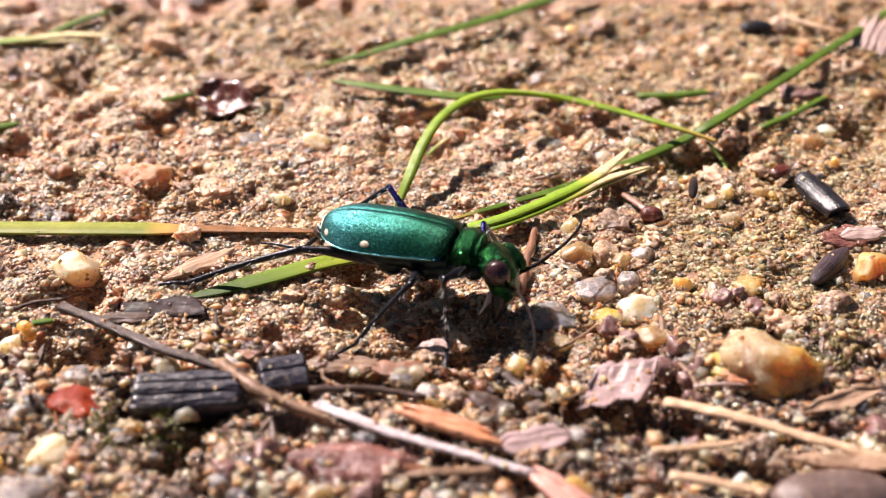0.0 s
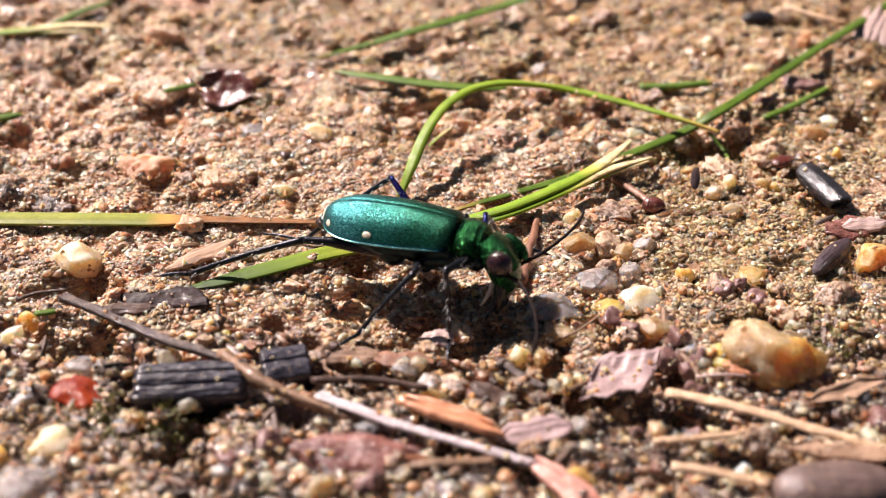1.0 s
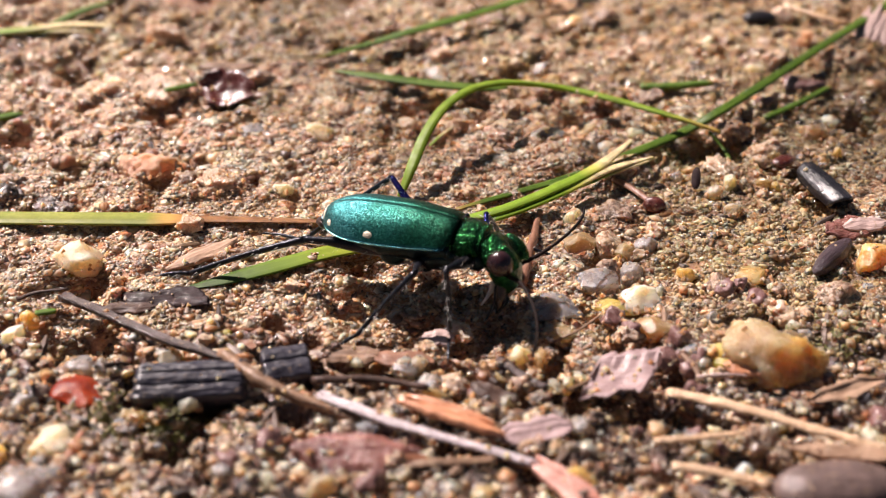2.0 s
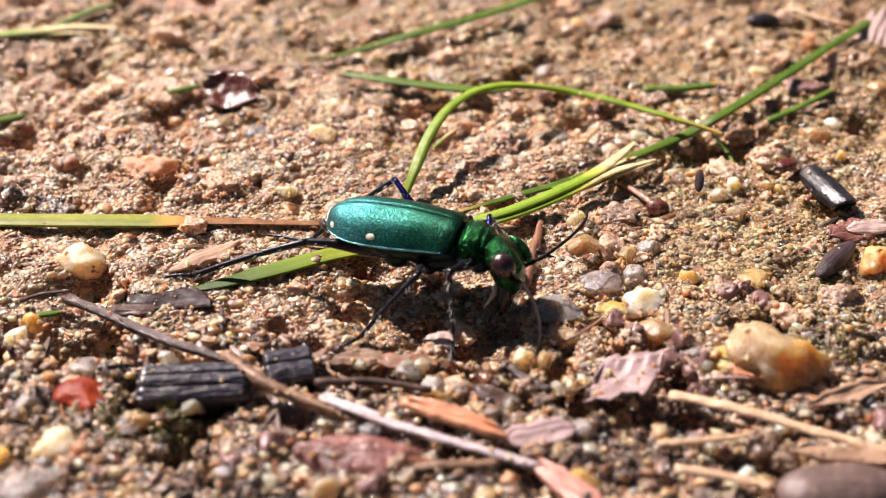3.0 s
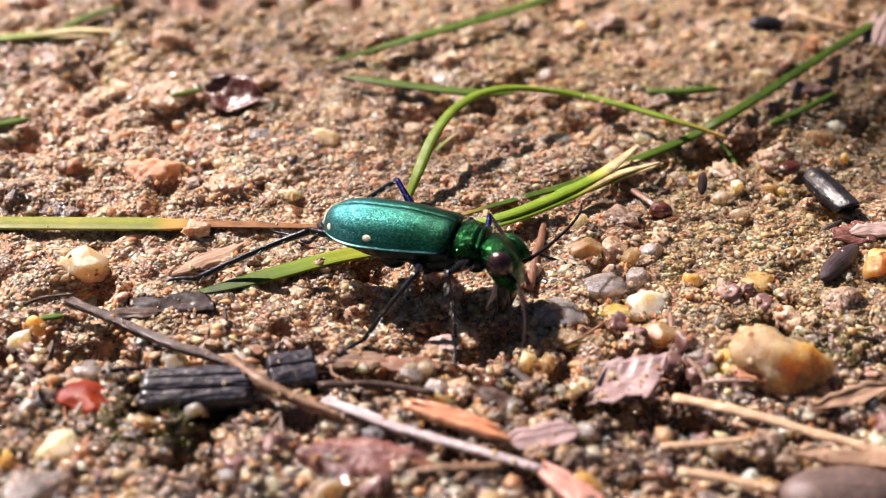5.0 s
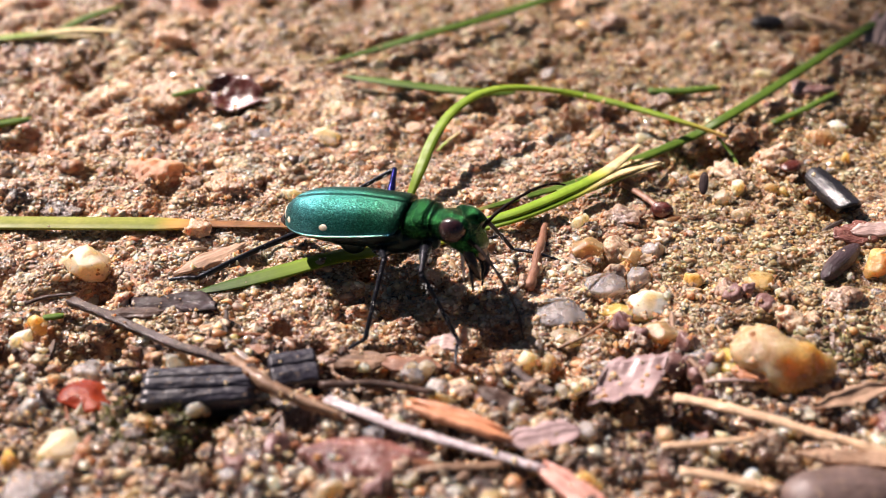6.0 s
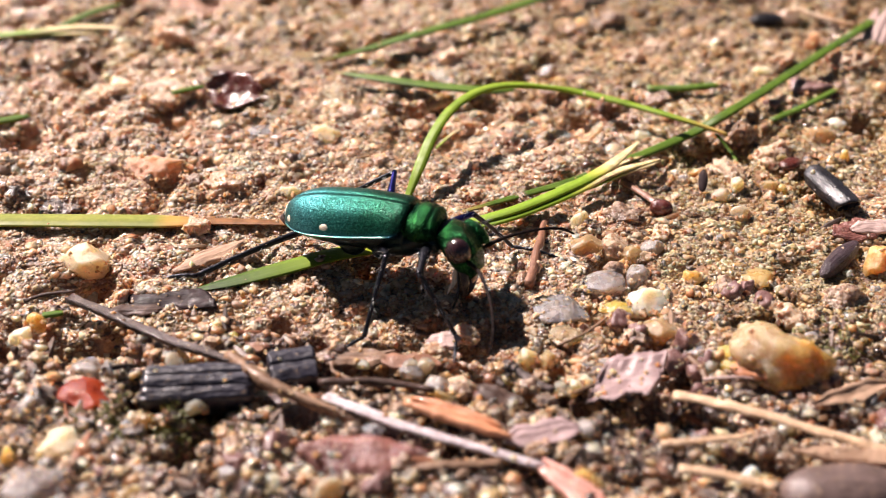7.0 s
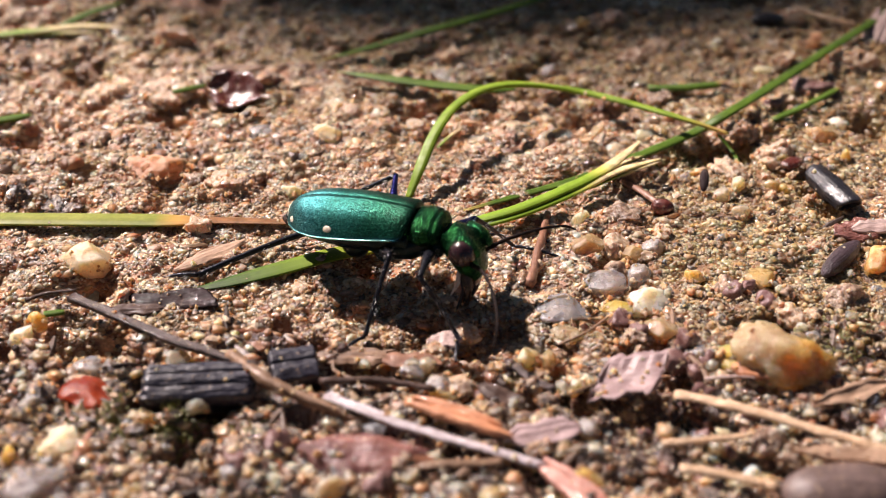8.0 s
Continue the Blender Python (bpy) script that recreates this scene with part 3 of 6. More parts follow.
pebble(-19.32, 19.41, 3.97, 3.37, 1.95, "tan", "tan soil clod with a green stub on it", 10, 4, 0.3, name="clod", category="clod")
pebble(-23.54, 5.41, 3.14, 2.67, 1.79, "humus", "dark brown clod with a deep shadow", 10, 5, 0.35, name="clod", category="clod")
pebble(-26.50, 5.94, 2.11, 1.79, 1.53, "humus", "dark brown clod on moist soil", 40, 5, 0.35, name="clod", category="clod")
pebble(-13.38, 6.62, 3.18, 2.70, 1.81, "tan", "crumbly tan clod on moist soil", 20, 4, 0.4, name="clod", category="clod")
pebble(-12.19, 14.27, 2.12, 1.80, 0.68, "grey", "dark grey stone on moist soil", 10, 5)
pebble(-6.08, 3.35, 1.71, 1.45, 1.52, "brown", "brown clod behind the beetle", 10, 4, 0.3, name="clod", category="clod")
pebble(-14.59, 1.72, 1.75, 1.48, 1.17, "tan", "clod of pale sand stuck on the dry blade", 0, 7, 0.4, 0.2, name="clod", category="clod")
pebble(-11.73, -1.25, 2.47, 2.10, 1.02, "brown", "dark crumbly soil clod", 0, 5, 0.45, 0.4, name="clod", category="clod")
pebble(29.22, 24.28, 3.96, 3.37, 1.98, "tan", "tan clod under the long grass blade", 20, 4, 0.4, name="clod", category="clod")
pebble(26.13, 20.70, 3.62, 3.08, 1.32, "purple", "pinkish brown bark covered stone", -20, 5, 0.2)
pebble(19.17, 13.34, 3.00, 2.55, 2.11, "brown", "dark soil clod where two blades cross", 30, 4, 0.45, name="clod", category="clod")
pebble(10.53, 3.56, 2.40, 2.04, 1.33, "brown", "brown stone behind the pebbles", 0, 6, 0.2)
pebble(-14.02, -10.63, 1.75, 1.49, 1.00, "pink", "pale pinkish quartz chip", 20, 8)
pebble(-2.55, -15.74, 1.10, 0.93, 1.16, "cream", "pale grain stuck in the litter", 0, 7, 0.25)
pebble(-18.23, -11.26, 1.74, 1.48, 0.79, "grey", "dark grey sparkling stone", 0, 6, 0.2)
pebble(12.44, 31.53, 3.11, 2.64, 2.67, "brown", "dark brown clod on moist soil", 0, 5, 0.35, name="clod", category="clod")
pebble(10.52, 31.70, 1.23, 1.05, 1.06, "orange", "small orange pebble on moist soil", 0)

pebble(12.58, -9.49, 1.5, 1.3, 1.4, "purple", "dark purplish wet soil clod glued from grains", 31, 5, 0.42, 0.4, "clod", "clod")
pebble(13.24, -10.89, 1.3, 1.1, 1.3, "purple", "dark purplish wet soil clod glued from grains", 61, 5, 0.42, 0.4, "clod", "clod")
pebble(12.61, -12.08, 1.1, 0.9, 1.2, "purple", "dark purplish wet soil clod glued from grains", 136, 5, 0.42, 0.4, "clod", "clod")
pebble(12.59, -13.66, 1.5, 1.3, 1.6, "purple", "dark purplish wet soil clod glued from grains", 12, 5, 0.42, 0.4, "clod", "clod")
pebble(12.35, -11.00, 1.2, 1.0, 1.0, "purple", "dark purplish wet soil clod glued from grains", 24, 5, 0.42, 0.4, "clod", "clod")
pebble(12.51, -15.89, 1.4, 1.2, 1.5, "purple", "dark purplish wet soil clod glued from grains", 82, 5, 0.42, 0.4, "clod", "clod")
pebble(9.29, -7.20, 1.7, 1.4, 1.3, "purple", "dark purplish wet soil clod glued from grains", 84, 5, 0.42, 0.4, "clod", "clod")
pebble(10.06, -8.32, 1.4, 1.2, 1.2, "purple", "dark purplish wet soil clod glued from grains", 114, 5, 0.42, 0.4, "clod", "clod")
pebble(15.86, -4.66, 1.6, 1.4, 1.2, "purple", "dark purplish wet soil clod glued from grains", 65, 5, 0.42, 0.4, "clod", "clod")
pebble(16.66, -4.17, 1.0, 0.8, 0.9, "purple", "dark purplish wet soil clod glued from grains", 46, 5, 0.42, 0.4, "clod", "clod")


def honey_stone(x, y, w, d, h, turn):
    """A large clear quartz stone: pale honey at one end, amber brown with dark pits at the other."""
    m = Mat("clear honey quartz with an amber end")
    sep = m.t.nodes.new("ShaderNodeSeparateXYZ")
    m.link(m.co, sep.inputs[0])
    place = m.math("ADD", m.math("MULTIPLY", sep.outputs["X"], 1.0 / (w * MM)), m.math("MULTIPLY", m.noise(1.6, 4, 0.6), 0.55))
    col = m.ramp(place, (0.06, (0.44, 0.33, 0.19)), (0.28, (0.48, 0.34, 0.165)), (0.38, (0.62, 0.36, 0.11)), (0.58, (0.50, 0.27, 0.07)), (0.72, (0.42, 0.28, 0.12)))
    stain = m.ramp(m.noise(0.9, 4, 0.6, stretch=(2.4, 1, 0.6)), (0.56, 0.0), (0.68, 0.75))
    col = m.mix(m.math("MULTIPLY", stain, m.ramp(place, (0.30, 0.1), (0.5, 1.0))), col, (0.30, 0.115, 0.02))
    col = m.mix(m.ramp(m.noise(0.45, 2, 0.5), (0.69, 0.0), (0.73, 0.9)), col, (0.06, 0.035, 0.02))
    m.put(color=col, rough=m.ramp(m.noise(0.5, 3), (0.3, 0.12), (0.7, 0.4)), spec=0.5, coat=0.5, coat_rough=0.08)
    m.put(trans=0.2)
    translucent(m, 1.0, 3.6, 2.5, 1.3)
    m.bump(m.noise(0.6, 5, 0.75), 0.20)
    thing("quartz_stone", stone_mesh("quartz_stone", w, d, h, m.m, 1211, 0, 0.26), at_mm(x, y, rest_z(x, y) + 0.18 * h, 0, 12, turn),
          "large clear honey quartz stone with an amber pitted end", "stone")


honey_stone(17.05, -11.3, 5.5, 4.0, 3.5, -26)
pebble(15.55, -12.15, 2.1, 1.2, 0.7, "orange", "amber orange chip at the foot of the large stone", -15, 6, 0.12)


def strew(count, seed, box, sizes, colours, label):
    """Small pebbles here and there in a stretch of ground."""
    rng = random.Random(seed)
    for _ in range(count):
        x, y = rng.uniform(box[0], box[2]), rng.uniform(box[1], box[3])
        w = sizes[0] * (sizes[1] / sizes[0]) ** (rng.random() ** 1.6)
        pebble(x, y, w, w * rng.uniform(0.65, 0.95), w * rng.uniform(0.55, 0.9), rng.choice(colours), label, rng.uniform(0, 360), rng.randint(2, 8), rng.uniform(0.08, 0.26))


strew(46, 5, (14.0, 5.0, 28.0, 19.0), (0.6, 1.35), ("pink", "amber", "grey", "cream", "pink", "brown", "tan"), "small quartz pebble among others on damp sand")
strew(34, 6, (8.0, -10.5, 24.0, 2.0), (0.5, 1.1), ("pink", "amber", "grey", "cream", "tan", "brown"), "small quartz pebble pressed into sand")
strew(80, 7, (-21.0, -21.5, 21.0, -9.5), (0.6, 1.5), ("pink", "grey", "brown", "brown", "tan", "cream", "amber"), "small stone in dark moist soil")


def strew_clods(count, seed, box, sizes):
    """Lumps of crusted soil here and there in a stretch of ground."""
    rng = random.Random(seed)
    for _ in range(count):
        x, y = rng.uniform(box[0], box[2]), rng.uniform(box[1], box[3])
        w = rng.uniform(*sizes)
        pebble(x, y, w, w * rng.uniform(0.6, 0.95), w * rng.uniform(0.5, 0.8), rng.choice(("tan", "tan", "brown", "sand")), "lump of crusted damp soil on the ground", rng.uniform(0, 360),
               rng.randint(3, 8), rng.uniform(0.34, 0.5), 0.5, name="clod", category="clod")


def strew_wet(count, seed, box, sizes):
    """Wet lumps of humus and quartz, jumbled over the dark soil."""
    rng = random.Random(seed)
    for _ in range(count):
        x, y = rng.uniform(box[0], box[2]), rng.uniform(box[1], box[3])
        w = sizes[0] * (sizes[1] / sizes[0]) ** (rng.random() ** 1.5)
        if rng.random() < 0.66:
            pebble(x, y, w, w * rng.uniform(0.6, 0.95), w * rng.uniform(0.55, 0.85), rng.choice(("humus", "humus", "brown", "purple")), "dark wet lump of humus in the litter", rng.uniform(0, 360),
                   rng.randint(2, 6), rng.uniform(0.34, 0.5), 0.42, name="clod", category="clod")
        else:
            pebble(x, y, w * 0.8, w * rng.uniform(0.5, 0.75), w * rng.uniform(0.5, 0.7), rng.choice(("pink", "grey", "amber", "grey")), "wet translucent quartz grain in dark litter", rng.uniform(0, 360),
                   rng.randint(3, 7), rng.uniform(0.10, 0.2), 0.45)


strew_clods(36, 9, (-28.0, 4.0, 28.0, 33.0), (1.2, 3.2))
strew_wet(150, 14, (-21.5, -22.0, 21.5, -11.0), (0.7, 1.9))
strew_clods(24, 10, (-19.0, -9.0, 22.0, 4.0), (0.9, 1.9))
strew(60, 8, (-28.0, 2.0, 14.0, 33.0), (0.6, 1.5), ("tan", "pink", "tan", "brown", "grey", "cream"), "small stone on the sandy soil")


# ---- grass ----
def grass(points, width, mat, label, thick=0.45, base=0.6, tip=0.08, steps=9, name="grass_blade", category="grass", keel=0.5, waist=None):
    """A blade or stem along control points, with a keel beneath and a shallow channel on top."""
    path = spline(points, steps)
    c = sum(path, Vector()) / len(path)
    low = min(p.z for p in path)
    c.z = low
    path = [p - c for p in path]
    n = 10
    sec = []
    for i in range(n):
        a = 2 * math.pi * i / n
        s, u = math.cos(a), math.sin(a)
        sec.append((s, u * (1.0 if u < 0 else 0.75) - keel * 0.35 * (1 - abs(s))))

    def size(u):
        k = min(1.0, base + (1 - base) * u / 0.12) if u < 0.12 else 1.0
        if waist:
            k *= 1 - (1 - waist[2]) * min(1.0, max(0.0, (u - waist[0]) / (waist[1] - waist[0])))
        if u > 0.62:
            k *= 1 - (1 - tip) * ((u - 0.62) / 0.38) ** 1.6
        return width / 2 * k, width / 2 * thick * max(k, 0.3)

    verts, faces = rings_to_mesh(sweep(path, lambda u: sec, size))
    rows = len(path)
    along = np.repeat(np.linspace(0, 1, rows), n)
    across = np.tile([0.5 + 0.5 * math.cos(3 * 2 * math.pi * i / n) for i in range(n)], rows)
    me = mesh_of(name, verts, faces, mat, True, {"along": along, "across": across})
    return thing(name, me, at_mm(c.x, c.y, c.z), label, category, "grass blades on the soil")


GREEN = blade_material("green grass", (0.055, 0.105, 0.010), (0.10, 0.17, 0.018), (0.42, 0.30, 0.08), 0.93, 1.0)
LIGHT = blade_material("light green grass", (0.13, 0.21, 0.010), (0.22, 0.32, 0.025), (0.52, 0.36, 0.10), 0.86, 0.97)
YOUNG = blade_material("yellowing grass", (0.14, 0.24, 0.010), (0.24, 0.36, 0.03), (0.80, 0.66, 0.36), 0.50, 0.68, (0.50, 0.50, 0.10))
STRAW = blade_material("half dried grass", (0.17, 0.20, 0.030), (0.26, 0.27, 0.055), (0.27, 0.13, 0.055), 0.44, 0.60, (0.48, 0.27, 0.07))
BROAD = blade_material("broad green grass", (0.20, 0.25, 0.012), (0.31, 0.34, 0.03), (0.05, 0.095, 0.014), 0.30, 0.80, (0.13, 0.20, 0.015))
PALE = blade_material("bleached grass", (0.17, 0.26, 0.04), (0.28, 0.36, 0.08), (0.72, 0.60, 0.34), 0.25, 0.5)

grass([(-9.20, 24.36, 0.50), (-5.59, 26.35, 0.66), (-1.44, 28.08, 1.20), (3.29, 31.02, 1.30), (7.80, 34.22, 1.40), (12.68, 38.71, 1.20)][::-1], 0.91, GREEN,
      "dark green grass blade lying over the sand")
grass([(-7.81, 22.14, 0.70), (-4.93, 20.81, 0.90), (-1.34, 19.53, 1.00), (2.19, 18.74, 1.00), (4.76, 19.35, 0.70)][::-1], 0.97, GREEN, "short dark green grass blade flat on sand")
grass([(-2.34, 5.17, 0.30), (-1.60, 6.78, 1.60), (-0.71, 9.32, 2.60), (0.58, 11.86, 3.20), (2.50, 13.89, 3.40), (4.88, 14.96, 3.20), (8.43, 16.77, 1.89), (12.06, 15.04, 1.79),
       (15.47, 12.70, 1.79), (18.32, 11.94, 1.11)], 0.75, LIGHT, "arching light green grass blade with a brown tip", 0.5, tip=0.5)
grass([(39.33, 38.50, 0.80), (34.36, 32.50, 0.90), (28.04, 24.44, 1.62), (23.48, 19.92, 1.20), (18.87, 14.17, 1.69), (16.14, 12.81, 0.73), (12.50, 10.16, 0.60), (8.34, 7.65, 0.30),
       (4.01, 5.47, 0.20), (1.06, 3.88, 0.20)], 0.74, GREEN, "long straight dark green grass stem", 0.6, 0.9, 0.35)
grass([(0.20, 1.93, 0.30), (3.88, 2.63, 1.00), (7.37, 4.76, 1.30), (9.59, 6.65, 1.40), (10.97, 8.25, 1.50), (12.32, 10.34, 1.40)], 0.83, YOUNG,
      "light green grass blade with a bleached frayed tip", 0.4, tip=0.3)
grass([(0.53, 1.71, 0.20), (3.87, 2.26, 0.80), (7.34, 4.30, 1.10), (10.28, 6.61, 1.30), (13.46, 8.49, 1.20)], 0.76, YOUNG,
      "green grass blade with a straw yellow end", 0.4, tip=0.28)
grass([(6.80, 5.95, 0.60), (8.96, 7.06, 0.80), (11.64, 9.06, 0.80), (12.67, 9.83, 0.70)], 0.32, PALE, "thin bleached grass sheath", 0.5)
grass([(7.60, 5.70, 0.90), (9.90, 7.60, 1.20), (11.30, 9.00, 1.30), (12.05, 9.75, 1.25)], 0.36, PALE, "split pale strand of a frayed grass tip", 0.5, 0.7, 0.2)
grass([(8.40, 5.30, 0.80), (10.80, 6.70, 1.10), (12.60, 7.75, 1.15), (13.75, 8.60, 1.10)], 0.34, PALE, "split pale strand of a frayed grass tip", 0.5, 0.7, 0.2)
grass([(-27.66, 2.65, 0.40), (-23.59, 2.52, 0.44), (-19.53, 2.36, 0.50), (-16.18, 2.30, 0.50), (-13.54, 2.46, 0.40), (-10.17, 2.33, 0.40), (-6.16, 2.30, 0.30)], 1.49, STRAW,
      "flat grass blade with a green base and dried brown end", 0.22, 1.0, 0.45, waist=(0.46, 0.62, 0.55))
grass([(-14.38, -4.52, 0.15), (-12.04, -3.80, 0.30), (-9.01, -2.63, 0.50), (-6.23, -1.40, 0.60), (-2.74, 0.04, 0.40), (0.53, 1.30, 0.30)][::-1], 1.35, BROAD,
      "broad light green grass blade under the beetle's tail", 0.3, 0.9, 0.05)
grass([(-34.69, 28.73, 0.50), (-31.01, 29.44, 0.60), (-27.77, 30.28, 0.60), (-24.29, 30.41, 0.40)], 0.96, PALE, "pale grass blade with a split dry end", 0.4)
grass([(-31.83, 29.16, 0.40), (-28.44, 29.35, 0.50), (-25.95, 29.59, 0.30)], 0.39, PALE, "thin dry grass sheath", 0.4)
grass([(-29.64, 30.73, 0.40), (-27.82, 32.52, 0.70), (-25.32, 34.40, 0.90)], 0.79, GREEN, "green grass tip beside pale sheaths", 0.5)
grass([(-18.76, 18.04, 1.13), (-16.70, 19.27, 1.04)], 0.52, GREEN, "short green grass stub on a clod", 0.6, 0.9, 0.5)
grass([(-30.64, 15.03, 0.40), (-28.14, 16.29, 0.30)], 0.77, GREEN, "green grass tip on sand", 0.5, 0.9, 0.4)
grass([(14.08, 19.43, 0.70), (16.53, 19.32, 0.80), (19.14, 20.05, 0.70)], 0.76, GREEN, "short green grass stub with a yellow end", 0.6, 0.95, 0.85)
grass([(21.80, 14.75, 0.68), (24.54, 17.16, 0.50), (27.47, 19.95, 0.40)], 0.55, GREEN, "green grass stub beside pebbles", 0.6, 0.95, 0.75)
grass([(-21.61, -6.91, 0.30), (-20.52, -6.65, 0.30)], 0.46, GREEN, "tiny green grass stub behind an orange pebble", 0.7, 0.9, 0.7)
grass([(17.71, 12.85, 0.71), (18.59, 11.53, 0.00), (18.68, 8.86, 0.18)], 0.26, GREEN, "thin dark grass sliver in shade", 0.6)
grass([(-0.59, 11.78, 0.20), (0.41, 13.46, 0.30), (1.44, 14.74, 0.30)], 0.23, PALE, "thin dry sliver beside the arching blade", 0.6)


# ---- twigs, straws, bark, charcoal, seeds ----
def stick(points, width, mat, label, name="twig", category="twig", thick=0.9, taper=0.85, wobble=0.16, n=9, steps=8, split=0.0):
    SEED[0] += 1
    rng = random.Random(SEED[0])
    path = spline(points, steps)
    c = sum(path, Vector()) / len(path)
    c.z = min(p.z for p in path)
    head = (path[-1] - path[0])
    turn = math.atan2(head.y, head.x)
    inv = Matrix.Rotation(-turn, 3, "Z")
    path = [inv @ (p - c) for p in path]
    path = [p + Vector((0, rng.uniform(-1, 1), rng.uniform(-1, 1))) * width * 0.05 for p in path]
    k = [1 + rng.uniform(-wobble, wobble) for _ in range(n)]
    sec = [(math.cos(2 * math.pi * i / n) * k[i], math.sin(2 * math.pi * i / n) * k[i] * (1 - split * (1 if abs(i - n / 4) < 1 else 0))) for i in range(n)]
    lump = [1 + rng.uniform(-0.12, 0.12) for _ in range(len(path))]
    idx = len(path) - 1

    def size(u):
        e = lump[round(u * idx)] * (1 - (1 - taper) * u)
        return width / 2 * e, width / 2 * thick * e

    verts, faces = rings_to_mesh(sweep(path, lambda u: sec, size))
    return thing(name, mesh_of(name, verts, faces, mat), at_mm(c.x, c.y, c.z, 0, 0, math.degrees(turn)), label, category)


def flake_mesh(name, length, width, thick, mat, ridges, curl, point, steps, across, shear=0.0):
    """A split chip: ragged outline, fibres as ridges along it, broken ends, some curl."""
    SEED[0] += 1
    rng = random.Random(SEED[0])
    o = Vector((rng.uniform(0, 60), rng.uniform(0, 60), 0))
    ridge = [rng.uniform(-1, 1) for _ in range(across + 1)]
    rings = []
    for i in range(steps + 1):
        u = i / steps
        e = min(1.0, (min(u, 1 - u) / max(point, 1e-3)) ** 0.6 if min(u, 1 - u) < point else 1.0)
        e = max(e, 0.28)
        wl = width / 2 * e * (1 + 0.26 * noise.noise(o + Vector((u * 6, 0, 0))) + 0.12 * noise.noise(o + Vector((u * 17, 0, 0))))
        wr = width / 2 * e * (1 + 0.26 * noise.noise(o + Vector((u * 6, 9, 0))) + 0.12 * noise.noise(o + Vector((u * 17, 9, 0))))
        sway = 0.12 * width * noise.noise(o + Vector((u * 3, 20, 0)))
        top, low = [], []
        for k in range(across + 1):
            v = k / across * 2 - 1
            yy = sway + (wr if v > 0 else wl) * v
            zc = curl * (v * v) * width * 0.5 + 0.07 * width * noise.noise(o + Vector((u * 3, 40, 0))) + 0.05 * width * noise.noise(o + Vector((u * 5, 60 + v * 1.5, 0)))
            th = thick * (0.35 + 0.65 * (1 - v * v) ** 0.5) * (0.5 + 0.5 * e)
            zz = zc + th * (0.5 + ridges * ridge[k] * (0.85 + 0.4 * noise.noise(o + Vector((u * 2.5, k * 3.0, 5)))))
            xx = (u - 0.5) * length + shear * yy + (0.035 * length * ridge[k] * max(0.0, 1 - min(u, 1 - u) / 0.16))
            top.append((xx, yy, zz))
            low.append((xx, yy, zc - th * 0.5))
        rings.append(top + low[::-1])
    verts, faces = rings_to_mesh(rings)
    return mesh_of(name, verts, faces, mat)


def flake(x, y, z, length, width, thick, turn, mat, label, name="bark_flake", category="bark", tilt=(0, 0), ridges=0.13, curl=0.0, point=0.22, steps=34, across=13, shear=0.0):
    me = flake_mesh(name, length, width, thick, mat, ridges, curl, point, steps, across, shear)
    return thing(name, me, at_mm(x, y, z, tilt[0], tilt[1], turn), label, category)


def chip(x, y, z, length, width, thick, turn, mat, label, strips=4, tilt=(8, 0)):
    """A wood chip that has split into strips of fibre lying side by side."""
    root = thing("wood_chip", None, at_mm(x, y, z, tilt[0], tilt[1], turn), label, "wood chip")
    rng = random.Random(SEED[0])
    for k in range(strips):
        me = flake_mesh("fibre_strip", length * rng.uniform(0.72, 1.0), width / strips * rng.uniform(1.2, 1.6), thick * rng.uniform(0.8, 1.1), mat, 0.22, -0.12, 0.3, 34, 15)
        ob = thing("fibre_strip", me, None, parent=root)
        ob.matrix_basis = at_mm(rng.uniform(-0.06, 0.06) * length, (k + 0.5 - strips / 2) * width / strips, rng.uniform(-0.15, 0.2) * thick, rng.uniform(-10, 10), rng.uniform(-2, 2), rng.uniform(-4, 4))
    return root


GREYWOOD = litter_material("weathered grey stem", (0.026, 0.015, 0.014), (0.11, 0.074, 0.067), 0.45, spec=0.35, depth=0.12)
SILVER = litter_material("silvery bleached stem", (0.28, 0.215, 0.225), (0.86, 0.77, 0.80), 0.30, spec=0.6, depth=0.12)
ROOT = litter_material("brown root", (0.13, 0.07, 0.04), (0.33, 0.20, 0.12), 0.6)
DARKWOOD = litter_material("dark twig", (0.03, 0.017, 0.013), (0.10, 0.055, 0.04), 0.5, spec=0.2, dusty=0.2)
REDTWIG = litter_material("red brown twig", (0.17, 0.07, 0.04), (0.34, 0.17, 0.10), 0.5)
STRAWMAT = litter_material("straw", (0.48, 0.29, 0.16), (0.80, 0.60, 0.41), 0.4, depth=0.10, dusty=0.6, wet=0.3)
CHIP = litter_material("orange brown wood chip", (0.40, 0.15, 0.07), (0.72, 0.36, 0.20), 0.45, dusty=0.3)
REDCHIP = litter_material("reddish wood chip", (0.36, 0.14, 0.10), (0.62, 0.32, 0.25), 0.4, dusty=0.4)
PALEBARK = litter_material("pale bark", (0.40, 0.27, 0.24), (0.64, 0.49, 0.45), 0.45)
PINKBARK = litter_material("pinkish grey bark", (0.25, 0.165, 0.16), (0.50, 0.37, 0.37), 0.4, dusty=0.3)
TANBARK = litter_material("tan bark", (0.34, 0.20, 0.12), (0.58, 0.40, 0.28), 0.6)
REDBARK = litter_material("reddish bark skin", (0.09, 0.024, 0.020), (0.34, 0.15, 0.12), 0.26, spec=0.55, grain=0.5, depth=0.20)
DARKLEAF = litter_material("dark decayed leaf", (0.014, 0.009, 0.011), (0.05, 0.03, 0.03), 0.7, spec=0.12, dusty=0.15)
MAROON = litter_material("dark red seed coat", (0.06, 0.012, 0.010), (0.17, 0.045, 0.03), 0.25, spec=0.6)
